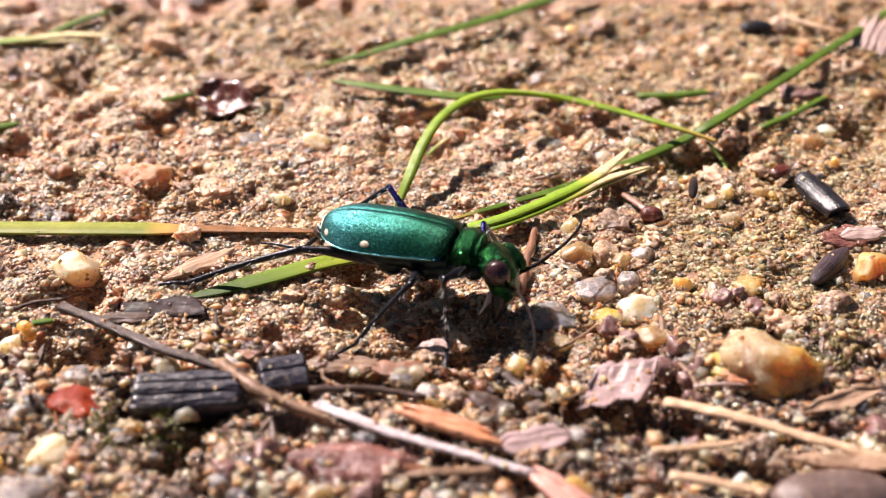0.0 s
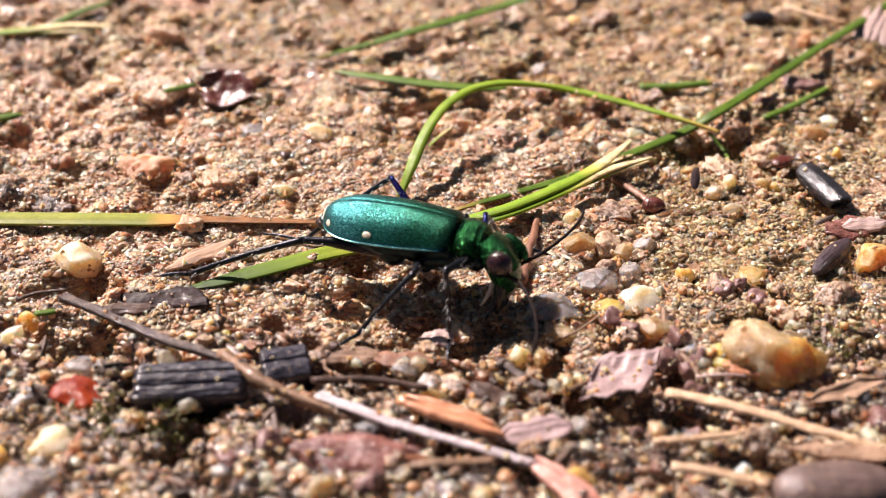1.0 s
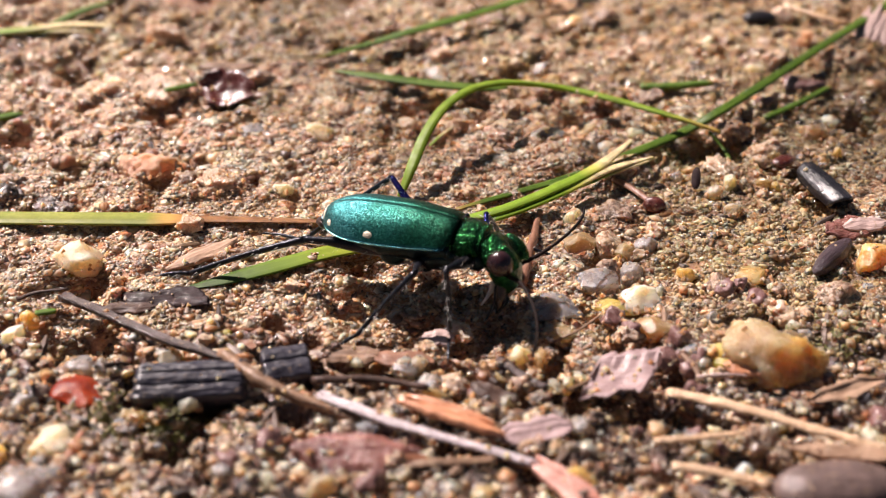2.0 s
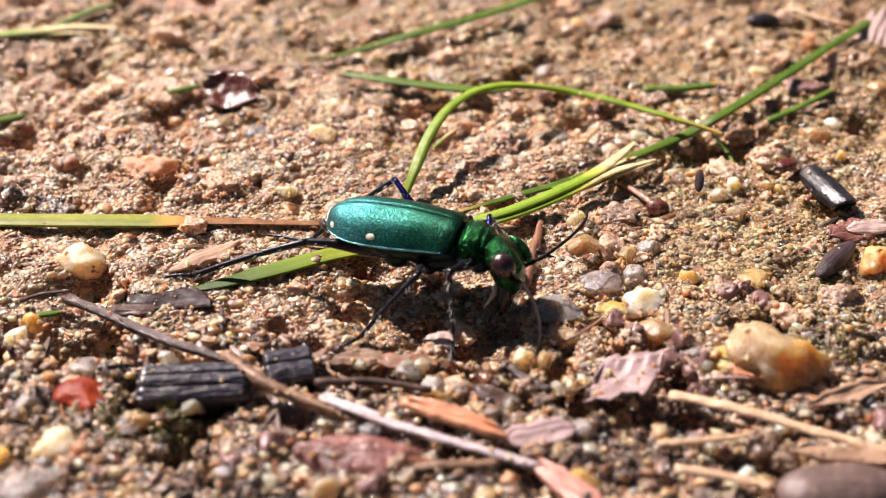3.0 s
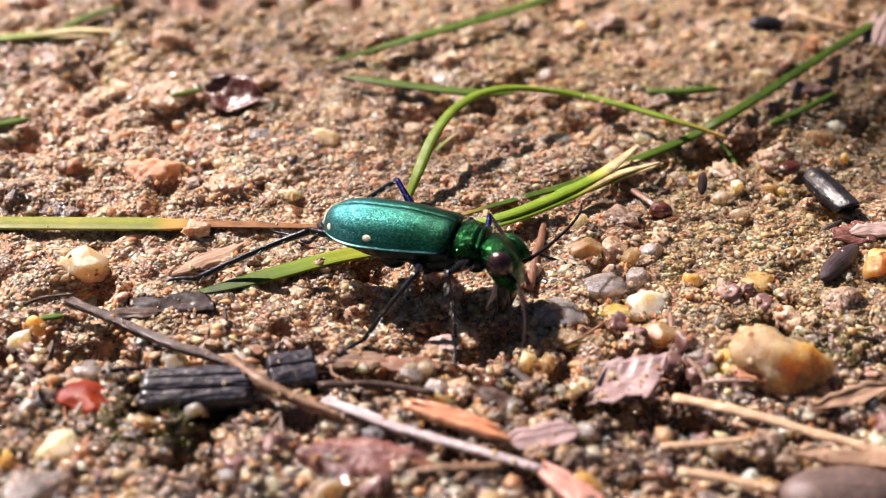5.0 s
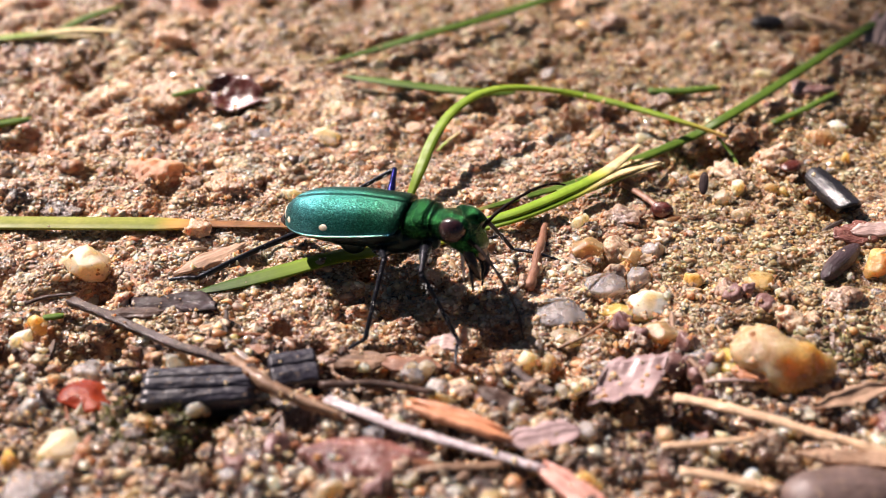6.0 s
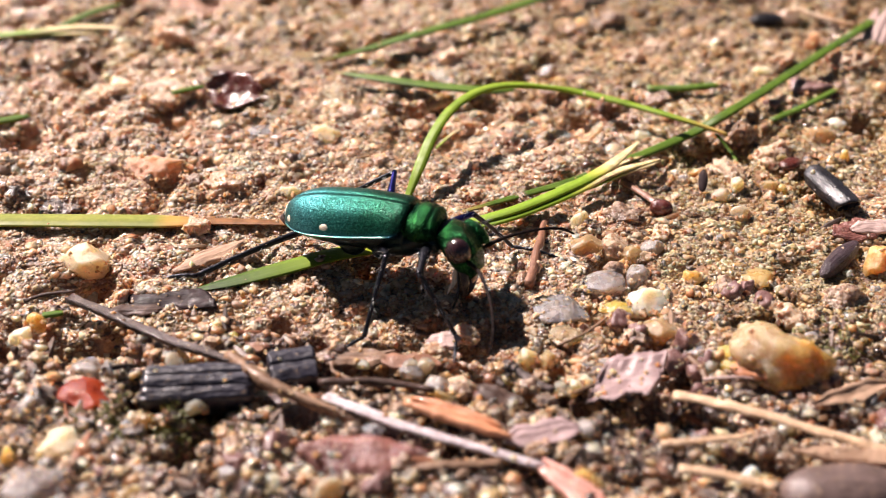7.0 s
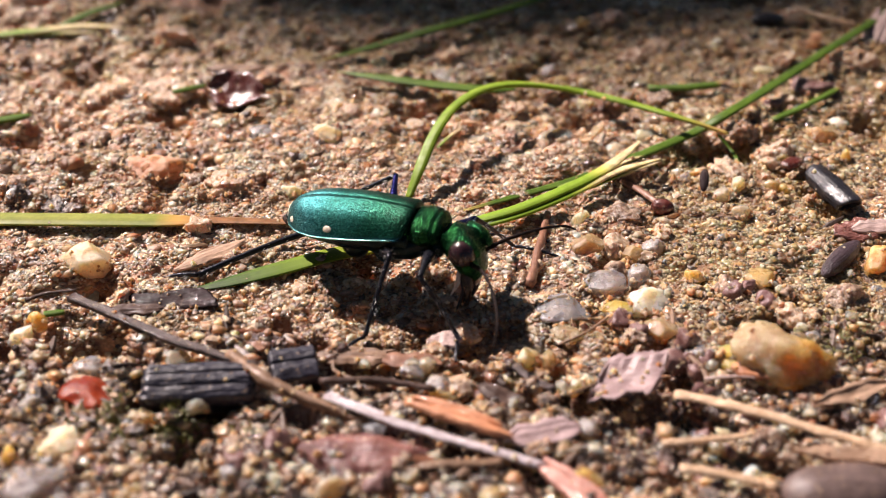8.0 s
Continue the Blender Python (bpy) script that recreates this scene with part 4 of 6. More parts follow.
COAL = litter_material("charcoal", (0.012, 0.011, 0.018), (0.040, 0.037, 0.054), 0.40, spec=0.45, grain=0.3, depth=0.035, dusty=0.55)
SEEDMAT = litter_material("black seed coat", (0.008, 0.008, 0.011), (0.022, 0.020, 0.026), 0.36, spec=0.3, dusty=0.1)
PURPLESEED = litter_material("dark purple seed coat", (0.020, 0.012, 0.016), (0.085, 0.055, 0.066), 0.5, spec=0.3, depth=0.12, dusty=0.2)
HULL = litter_material("smooth brown hull", (0.10, 0.07, 0.062), (0.18, 0.125, 0.113), 0.35)

stick([(-20.46, -5.51, 0.50), (-17.48, -7.62, 0.70), (-14.09, -9.89, 0.80), (-9.76, -12.02, 0.80)], 0.57, GREYWOOD, "weathered grey brown grass stem lying on litter", split=0.6)
stick([(-11.00, -11.22, 0.90), (-9.00, -13.52, 1.12), (-6.98, -14.61, 0.88), (-3.89, -16.12, 0.58)], 0.85, ROOT, "brown root fragment crossing the charcoal", "root", "root", 0.8, 0.5, 0.3)
stick([(-5.82, -14.53, 0.95), (-2.78, -16.56, 1.16), (0.42, -17.86, 0.96), (4.57, -19.16, 0.53)], 0.62, SILVER, "silvery bleached grass stem on dark litter", thick=0.6, split=0.5)
stick([(-22.98, -5.45, 0.20), (-21.84, -5.24, 0.50), (-20.24, -5.04, 0.59)], 0.25, DARKWOOD, "thin dark curved stalk", taper=0.6)
stick([(-6.27, -13.21, 0.74), (-3.46, -13.28, 0.87), (-0.53, -13.98, 0.86)], 0.48, DARKWOOD, "dark brown twig pressed in soil")
stick([(4.57, -4.01, 0.18), (5.20, -1.07, 0.35), (6.03, 3.46, 0.30)], 0.62, REDTWIG, "short red brown twig upon the sand", taper=0.7)
stick([(11.24, -13.84, 0.46), (14.05, -15.34, 0.84), (17.49, -16.95, 0.80), (21.37, -18.47, 0.60)], 0.66, STRAWMAT, "pale straw lying on dark litter", "straw", "straw", 0.6)
stick([(10.05, -17.83, 0.73), (12.04, -17.69, 0.82), (14.39, -17.21, 0.71)], 0.46, STRAWMAT, "short straw splinter in soil", "straw", "straw", 0.6, 0.6)
stick([(10.62, -19.55, 0.80), (12.69, -20.07, 0.80), (14.88, -20.70, 0.70)], 0.55, STRAWMAT, "broken straw piece in dark soil", "straw", "straw", 0.6)
stick([(-1.27, -19.39, 0.73), (0.41, -19.35, 0.83), (2.62, -19.09, 0.74)], 0.53, ROOT, "tan woody stick in the litter", thick=0.7)
stick([(3.06, -10.99, 0.29), (4.13, -12.45, 0.42), (5.34, -13.45, 0.36)], 0.51, GREYWOOD, "dark grey splinter of wood", thick=0.7)
stick([(5.93, -9.31, 0.11), (7.29, -8.68, 0.37), (8.59, -7.43, 0.49)], 0.18, ROOT, "hair thin brown rootlet", "root", "root", taper=0.6)
stick([(6.02, -13.82, 0.38), (7.78, -12.75, 0.51), (9.10, -10.94, 0.61)], 0.17, ROOT, "thin curved rootlet on moist soil", "root", "root", taper=0.6)
stick([(12.29, -10.80, 0.58), (12.91, -12.34, 0.62), (12.98, -13.80, 0.36)], 0.34, ROOT, "thin brown rootlet over a stone", "root", "root", taper=0.6)
stick([(12.78, -13.07, 0.77), (14.17, -13.07, 0.91), (15.37, -12.79, 0.62)], 0.20, PALEBARK, "thin pale fibre on moist soil", "root", "root", taper=0.6)
stick([(10.48, -16.02, 0.07), (11.38, -14.66, -0.19), (12.53, -14.06, 0.29)], 0.22, GREYWOOD, "thin grey stalk under the straw", taper=0.7)
stick([(27.44, 34.23, 0.40), (29.16, 32.11, 0.50), (31.43, 30.69, 0.51)], 0.40, STRAWMAT, "thin pale straw fibre", "straw", "straw")
stick([(-2.63, -13.39, 0.38), (-3.75, -13.26, 0.56), (-5.51, -12.20, 0.51), (-5.77, -11.52, 0.70)], 0.26, ROOT, "thin bent rootlet on moist soil", "root", "root", taper=0.6)


def charcoal(x, y, z, length, width, height, turn, tilt, label, ribs=3):
    """A split length of charred wood: rounded ribs of grain side by side, with snapped ends."""
    root = thing("charcoal_fragment", None, at_mm(x, y, z, tilt, 0, turn), label, "charcoal")
    for b in range(ribs):
        SEED[0] += 1
        o = Vector((SEED[0] * 3.1, 0, 0))
        v0, v1 = -1 + 2 * b / ribs, -1 + 2 * (b + 1) / ribs
        rings, steps, top_n = [], 44, 14
        for i in range(steps + 1):
            u = i / steps
            e = min(1.0, 0.74 + 0.26 * (min(u, 1 - u) / 0.035))
            ring = []
            for k in range(top_n + 1):
                q = k / top_n
                v = v0 + (v1 - v0) * (0.015 + 0.97 * q)
                g = math.sin(math.pi * q) ** 0.45 if 0 < k < top_n else 0.0
                zz = height * (0.5 - 0.16 * v * v) - height * 0.09 * (1 - g) + 0.05 * height * noise.noise(o + Vector((u * length * 1.1, v * 7, 2))) + 0.012 * height * noise.noise(o + Vector((u * length * 3, v * 12, 2)))
                yy = v * width / 2 + 0.02 * width * noise.noise(o + Vector((u * 5, 4, 0)))
                xx = (u - 0.5) * length + (0.04 * length * noise.noise(o + Vector((v * 6, 9, round(u)))) if i in (0, 1, steps - 1, steps) else 0)
                ring.append((xx, yy * e, zz * e))
            ring += [(ring[-1][0], ring[-1][1], -height * 0.5), (ring[0][0], ring[0][1], -height * 0.5)]
            rings.append(ring)
        thing("charred_rib", mesh_of("charred_rib", *rings_to_mesh(rings), COAL), None, parent=root)
    return root


charcoal(-12.28, -13.22, 0.46, 5.44, 2.38, 1.5, 4, 12, "black ribbed charcoal fragment dusted with sand", 3)
charcoal(-7.73, -11.63, 0.35, 2.42, 2.25, 1.3, 14, 10, "small black charcoal fragment behind the brown root", 2)
flake(-14.88, -5.58, 0.25, 4.33, 1.42, 0.22, 4, DARKLEAF, "flat dark purple brown leaf scrap", "leaf_scrap", "leaf", (16, -3), 0.08, 0.05, 0.04, shear=-0.5)
flake(-16.77, -6.23, 0.15, 3.06, 0.92, 0.25, 2, DARKWOOD, "dark brown bark sliver", tilt=(4, 0))
chip(0.64, -16.23, 1.09, 5.79, 1.09, 0.5, -26, CHIP, "orange brown split wood chip with ridged grain", 2, (-4, 2))
flake(-3.79, -18.18, 0.55, 5.97, 2.92, 0.6, -4, REDBARK, "glossy reddish brown bark skin in litter", tilt=(8, 3), ridges=0.16, curl=-0.35, point=0.3)
chip(5.55, -20.35, 0.60, 4.60, 1.20, 0.5, -52, REDCHIP, "reddish split wood chip in the litter", 2)
flake(9.04, -13.42, 0.83, 3.19, 2.96, 0.3, 4, PINKBARK, "pale pinkish grey bark flake propped up", tilt=(0, -8), ridges=0.05, curl=0.3, point=0.03, shear=0.55)
flake(2.67, -13.89, 0.43, 2.52, 1.01, 0.3, -30, DARKWOOD, "dark rotten bark scrap in moist soil", tilt=(12, 0), ridges=0.2)
flake(20.01, -13.97, 0.60, 4.50, 1.01, 0.25, 22, TANBARK, "curled pale dry leaf sliver", "leaf_scrap", "leaf", (20, 0), 0.2, 0.35, 0.4)
flake(18.9, -18.45, 0.55, 5.2, 0.75, 0.4, -8, TANBARK, "tan split bark strip among litter", tilt=(10, 0), ridges=0.3)
chip(33.03, 28.82, 0.87, 5.65, 2.61, 0.6, 64, PALEBARK, "grey weathered wood fragment beside the grass", 4, (0, -14))
flake(-14.66, 19.43, 0.35, 4.15, 2.87, 0.3, -14, MAROON, "dark curled glossy leaf scrap", "leaf_scrap", "leaf", (30, 0), 0.15, 0.35, 0.3)
flake(-15.12, 22.61, 0.70, 4.11, 0.99, 0.3, 0, ROOT, "brown bark sliver over a leaf scrap", tilt=(6, 0))
flake(-10.40, -9.53, 0.12, 2.24, 1.10, 0.3, 4, REDTWIG, "small orange brown bark chip", tilt=(6, 0))
flake(-4.77, -10.42, 0.14, 3.94, 1.28, 0.4, -4, ROOT, "brown wood chip half covered by sand", tilt=(5, 0), ridges=0.25)
flake(-1.85, -10.86, 0.19, 3.20, 1.16, 0.3, -6, REDTWIG, "reddish bark chip in the sand", tilt=(6, 0))
flake(4.6, -16.9, 0.50, 3.6, 1.5, 0.3, 16, PINKBARK, "grey decayed leaf scrap", "leaf_scrap", "leaf", (8, 0), 0.2, 0.1)
flake(-13.44, -1.15, 0.30, 4.71, 1.15, 0.35, 41, TANBARK, "pale splintered piece of bark on sand", tilt=(8, 0), ridges=0.16, point=0.4)
flake(-0.12, -8.99, 0.09, 1.79, 1.19, 0.3, 4, PALEBARK, "pinkish bark scrap beside the foreleg", tilt=(6, 0))
flake(15.46, -12.26, 0.74, 2.30, 1.03, 0.3, -10, CHIP, "orange chip at the foot of a stone", tilt=(10, 0))
flake(24.11, 1.55, 0.30, 3.01, 1.81, 0.4, 20, REDBARK, "dark red seed scrap beside a pale one", "leaf_scrap", "leaf", (10, 0))
flake(25.09, 1.61, 0.50, 2.69, 1.07, 0.25, 10, PALEBARK, "pale fibrous scrap on moist soil", "leaf_scrap", "leaf", (14, 0))


def seed_body(x, y, z, length, width, height, turn, mat, label, ribs=0, rib=0.05, name="seed", category="seed", pitch=0.0, blunt=2.4):
    """A seed: a blunt spindle, ribbed across where it has ribs."""
    rings, n, steps = [], 18, 40
    for i in range(steps + 1):
        u = i / steps * 2 - 1
        r = max(0.03, (1 - abs(u) ** blunt) ** 0.5)
        r *= 1 + (rib * math.sin(ribs * math.pi * u) if ribs else 0.02 * math.sin(7 * u))
        rings.append([(u * length / 2, math.cos(2 * math.pi * k / n) * width / 2 * r, math.sin(2 * math.pi * k / n) * height / 2 * r) for k in range(n)])
    verts, faces = rings_to_mesh(rings)
    return thing(name, mesh_of(name, verts, faces, mat), at_mm(x, y, z, 0, pitch, turn), label, category)


def cut_seed(x, y, z, length, width, height, turn):
    """A black seed coat: a blunt ridged tube, broken off slantwise at both ends, hollow at one."""
    rings, n, steps = [], 28, 30
    for i in range(steps + 1):
        u = i / steps
        swell_here = 0.90 + 0.10 * math.sin(math.pi * u) - (0.10 if i in (0, steps) else 0.0)
        ring = []
        for k in range(n):
            a = 2 * math.pi * k / n
            r = swell_here * (1 + 0.035 * math.cos(7 * a) + 0.03 * noise.noise(Vector((u * 4, math.cos(a), math.sin(a)))))
            slant = 0.16 * length * math.sin(a) * (2 * u - 1)
            ring.append(((u - 0.5) * length + slant * 0.6 + 0.02 * length * noise.noise(Vector((k * 0.9, 3 * u, 7))), math.cos(a) * width / 2 * r, math.sin(a) * height / 2 * r))
        rings.append(ring)
    for depth, shrink in ((0.02, 0.80), (0.16, 0.62)):
        rings.append([(px - depth * length, py * shrink, pz * shrink) for px, py, pz in rings[steps]])
    verts, faces = rings_to_mesh(rings)
    return thing("seed", mesh_of("seed", verts, faces, SEEDMAT), at_mm(x, y, z, 0, 0, turn), "glossy black ridged seed coat broken at the ends", "seed")


cut_seed(23.65, 5.75, 0.55, 4.0, 1.8, 1.3, -72)
seed_body(22.38, -1.68, 0.40, 4.53, 1.23, 1.10, 51, PURPLESEED, "matt dark elongated seed", 0, blunt=1.8)
stalked_seed = seed_body(13.00, 3.94, 0.40, 1.44, 1.03, 1.03, -20, MAROON, "glossy dark red seed on a reddish stalk")
stalk = stick([(10.94, 7.23, 0.30), (11.97, 5.64, 0.50), (12.81, 4.17, 0.50)], 0.56, REDTWIG, "", "stalk", "", thick=0.6)
stalk_at = stalk.matrix_world.copy()
stalk.parent = stalked_seed
stalk.matrix_basis = stalked_seed.matrix_basis.inverted() @ stalk_at
pebble(-17.72, -13.53, 2.71, 2.30, 0.90, "husk", "glossy orange red angular seed husk", -24, 3, 0.12, 0.3, "seed_husk", "seed")
seed_body(17.92, -20.85, 0.50, 5.91, 3.08, 2.2, 3, HULL, "smooth grey brown seed hull in the litter", 0)
seed_body(15.92, 6.68, 0.70, 1.63, 0.57, 0.3, 80, DARKLEAF, "thin dark husk on moist soil", pitch=-30)
seed_body(24.81, 31.79, 0.50, 2.65, 1.50, 0.9, 10, SEEDMAT, "dark round scrap in the sand")
seed_body(21.93, 9.34, 0.40, 1.67, 1.09, 0.6, 35, MAROON, "dark red seed coat fragment")


# ---- crumbs of litter over the dark soil ----
def litter_crumbs(count, seed):
    rng = np.random.RandomState(seed)
    verts, faces = [], []
    k = 0
    while k < count:
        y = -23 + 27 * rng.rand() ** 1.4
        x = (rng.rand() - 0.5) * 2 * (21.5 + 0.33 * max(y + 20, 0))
        if humus_at(np.array([x]), np.array([y]))[0] < rng.rand() * 1.02 and rng.rand() > 0.05:
            continue
        k += 1
        l, w, t = 0.35 + 2.2 * rng.rand() ** 2.5, 0.12 + 0.5 * rng.rand() ** 1.5, 0.05 + 0.2 * rng.rand()
        m = Matrix.Translation((x, y, ground_z(x, y) + 0.06)) @ Euler((rng.uniform(-0.5, 0.5), rng.uniform(-0.4, 0.4), rng.uniform(0, 6.28))).to_matrix().to_4x4()
        b = len(verts)
        for u, e in ((-0.5, 0.45), (-0.15, 1.0), (0.2, 0.85), (0.5, 0.3)):
            j = rng.uniform(-0.12, 0.12)
            for sy, sz in ((-1, -0.4), (0, -1), (1, -0.4), (0.8, 0.6), (0, 1), (-0.8, 0.6)):
                verts.append(tuple(m @ Vector((u * l, sy * w / 2 * e + j * w, sz * t * e))))
        for i in range(3):
            for q in range(6):
                a, c = b + i * 6 + q, b + i * 6 + (q + 1) % 6
                faces.append((a, c, c + 6, a + 6))
        faces.append(tuple(b + q for q in range(5, -1, -1)))
        faces.append(tuple(b + 18 + q for q in range(6)))
    m = Mat("litter crumbs")
    r = m.island()
    col = m.ramp(r, (0.0, (0.05, 0.03, 0.022)), (0.3, (0.12, 0.07, 0.045)), (0.55, (0.24, 0.15, 0.095)), (0.72, (0.42, 0.29, 0.18)), (0.84, (0.30, 0.12, 0.06)), (0.92, (0.60, 0.48, 0.34)), hard=True)
    col = m.mix(0.7, col, m.ramp(m.noise(0.2, 3), (0.3, 0.5), (0.7, 1.15)), "MULTIPLY")
    m.put(color=col, rough=m.ramp(m.math("FRACT", m.math("MULTIPLY", r, 29.0)), (0.0, 0.25), (1.0, 0.75)), spec=0.5)
    m.bump(m.noise(0.09, 3), 0.04)
    thing("litter_crumbs", mesh_of("litter_crumbs", verts, faces, m.m, False), None, "crumbs of bark, leaf and straw on dark soil", "litter", kind="stuff")


litter_crumbs(650, 12)


def moss(x, y, reach, count, seed):
    """A thin film of moss: short pointed leaves low on the damp soil."""
    rng = random.Random(seed)
    verts, faces = [], []
    for _ in range(count):
        px, py = x + rng.gauss(0, reach), y + rng.gauss(0, reach * 0.6)
        o = Vector((px, py, ground_z(px, py) + rng.uniform(-0.03, 0.12)))
        d = Vector((rng.gauss(0, 1), rng.gauss(0, 1), rng.uniform(0.3, 1.4))).normalized() * rng.uniform(0.25, 0.6)
        a = d.orthogonal().normalized() * 0.05
        c = d.cross(a).normalized() * 0.02
        b = len(verts)
        verts += [o - a, o + c, o + a, o + d * 0.6 - a * 1.3, o + d * 0.6 + c * 2, o + d * 0.6 + a * 1.3, o + d]
        faces += [(b, b + 1, b + 4, b + 3), (b + 1, b + 2, b + 5, b + 4), (b + 2, b, b + 3, b + 5), (b + 3, b + 4, b + 6), (b + 4, b + 5, b + 6), (b + 5, b + 3, b + 6), (b + 2, b + 1, b)]
    thing("moss", mesh_of("moss", verts, faces, MOSS, False), None, "thin olive green moss on damp soil", "moss", kind="stuff")


MOSS = litter_material("olive moss", (0.07, 0.075, 0.012), (0.19, 0.18, 0.04), 0.5, dusty=0.5)
moss(*(-14.94, -15.19, 0.01)[:2], 1.6, 420, 31)
moss(*(-12.35, -15.92, -0.01)[:2], 1.3, 260, 32)
moss(*(19.45, -8.82, 0.10)[:2], 1.6, 160, 33)
moss(*(16.49, 11.40, -1.19)[:2], 1.6, 200, 34)


# ---- sand stuck to what lies on the soil ----
def stuck_sand(seed):
    """Grains on the upper faces of stones and litter, thicker low down where the soil laps up."""
    bpy.context.view_layer.update()
    rng = np.random.RandomState(seed)
    density = {"pebble": 4.5, "clod": 12.0, "seed_husk": 0.8, "charred_rib": 5.0, "root": 8.0, "twig": 2.0, "quartz_stone": 3.0, "straw": 4.0, "bark_flake": 2.5, "leaf_scrap": 1.2, "seed": 0.5, "grass_blade": 0.35}
    spots = []
    for ob in list(bpy.data.objects):
        kind = ob.name.split(".")[0]
        if kind not in density or ob.type != "MESH":
            continue
        rot, org = np.array(ob.matrix_world.to_3x3()), np.array(ob.matrix_world.translation)
        n = len(ob.data.polygons)
        ctr, nor, area = np.zeros(3 * n), np.zeros(3 * n), np.zeros(n)
        ob.data.polygons.foreach_get("center", ctr)
        ob.data.polygons.foreach_get("normal", nor)
        ob.data.polygons.foreach_get("area", area)
        ctr, nor = ctr.reshape(-1, 3) @ rot.T + org, nor.reshape(-1, 3) @ rot.T
        low = (ctr[:, 2].max() - ctr[:, 2]) / max(1e-6, np.ptp(ctr[:, 2]))
        if (area * ((ctr - ctr.mean(0)) * nor).sum(1)).sum() < 0:
            nor = -nor
        w = area * 1e6 * np.clip(nor[:, 2] + 0.15, 0, 1) * (0.12 + 2.4 * low ** 2.0)
        count = rng.poisson(min(260.0, density[kind] * w.sum()))
        if count:
            spots.append(ctr[rng.choice(n, count, p=w / w.sum())])
        if kind in ("pebble", "clod"):
            mid, reach = (ctr.max(0) + ctr.min(0)) / 2, np.ptp(ctr, axis=0) / 2
            k = int(14 * (reach[0] + reach[1]) / MM)
            a, q = rng.rand(k) * 6.283, 0.8 + 0.35 * rng.rand(k)
            foot = rest_z(mid[0] / MM, mid[1] / MM) * MM + rng.uniform(-0.05, 0.28, k) * MM
            spots.append(np.stack([mid[0] + np.cos(a) * q * reach[0], mid[1] + np.sin(a) * q * reach[1], foot], -1))
    at = np.concatenate(spots) / MM
    count = len(at)
    octa = np.array([(1, 0, 0), (-1, 0, 0), (0, 1, 0), (0, -1, 0), (0, 0, 1), (0, 0, -1)], float)
    tri = np.array([(0, 2, 4), (2, 1, 4), (1, 3, 4), (3, 0, 4), (2, 0, 5), (1, 2, 5), (3, 1, 5), (0, 3, 5)])
    r = 0.08 * (0.26 / 0.08) ** (rng.rand(count) ** 1.8)
    v = octa[None] * (0.55 + 0.7 * rng.rand(count, 6, 1)) * r[:, None, None]
    v = v + at[:, None] + rng.uniform(-0.08, 0.08, (count, 1, 3)) * np.array([1, 1, 0.2])
    f = (tri[None] + (np.arange(count) * 6)[:, None, None]).reshape(-1, 3)
    thing("stuck_sand", mesh_of("stuck_sand", v.reshape(-1, 3), f, GRAIN, False), None, "sand grains stuck on stones and litter", "sand", kind="stuff")


stuck_sand(21)


# ---- an unseen plant, added so that its leaf hangs between the sun and the soil and shades it ----
PLANT_FOOT = Vector((-0.80, 1.45, 0.0))
LEAF_REST = Vector((0.012, 0.046, 0)) + SUN_FROM * 1.8


def shading_plant(length, width):
    """A leaning stem with one broad pointed leaf at its end, added out of view to cast shade."""
    root = thing("plant", None, pose(*PLANT_FOOT), "unseen leaning plant with one broad leaf, added to shade the soil", "plant")
    tip = (LEAF_REST - PLANT_FOOT) / MM
    rings, n = [], 24
    for i in range(n + 1):
        u = i / n
        half = max(0.25, width / 2 * math.sin(math.pi * u ** 0.85) ** 0.7 if 0 < i < n else 0.25)
        x = (u - 0.5) * length
        top = [(x, half * v, 1.6 * abs(v) - 8.0 * (u - 0.5) ** 2) for v in (-1, -0.5, 0, 0.5, 1)]
        rings.append([(tip.x + px, tip.y + py, tip.z + pz) for px, py, pz in top + [(a, b, c - 0.35) for a, b, c in top[::-1]]])
    leaf = thing("leaf", mesh_of("leaf", *rings_to_mesh(rings), LEAFMAT), None, parent=root)
    rib = [tip + Vector(((u - 0.5) * length, 0, -8.0 * (u - 0.5) ** 2 - 0.3)) for u in (0.0, 0.25, 0.5, 0.75, 0.97)]
    thing("midrib", mesh_of("midrib", *rings_to_mesh(sweep(spline(rib, 5), circle_section(8), lambda u: (0.6 - 0.4 * u, 0.6 - 0.4 * u))), LEAFMAT), None, parent=leaf)
    start = rib[0]
    stem = spline([Vector((0, 0, -4)), start * 0.3 + Vector((-40, 40, 60)), start * 0.65 + Vector((-45, 45, 60)), start + Vector((-40, 30, -10)), start], 8)
    thing("stem", mesh_of("stem", *rings_to_mesh(sweep(stem, circle_section(10), lambda u: (4.0 - 3.0 * u, 4.0 - 3.0 * u))), LEAFMAT), None, parent=root)
    return root


LEAFMAT = litter_material("green leaf", (0.05, 0.10, 0.02), (0.09, 0.16, 0.03), 0.5, grain=1.2, dusty=0.0, wet=0.0)
SHADE_PLANT = shading_plant(80.0, 27.0)


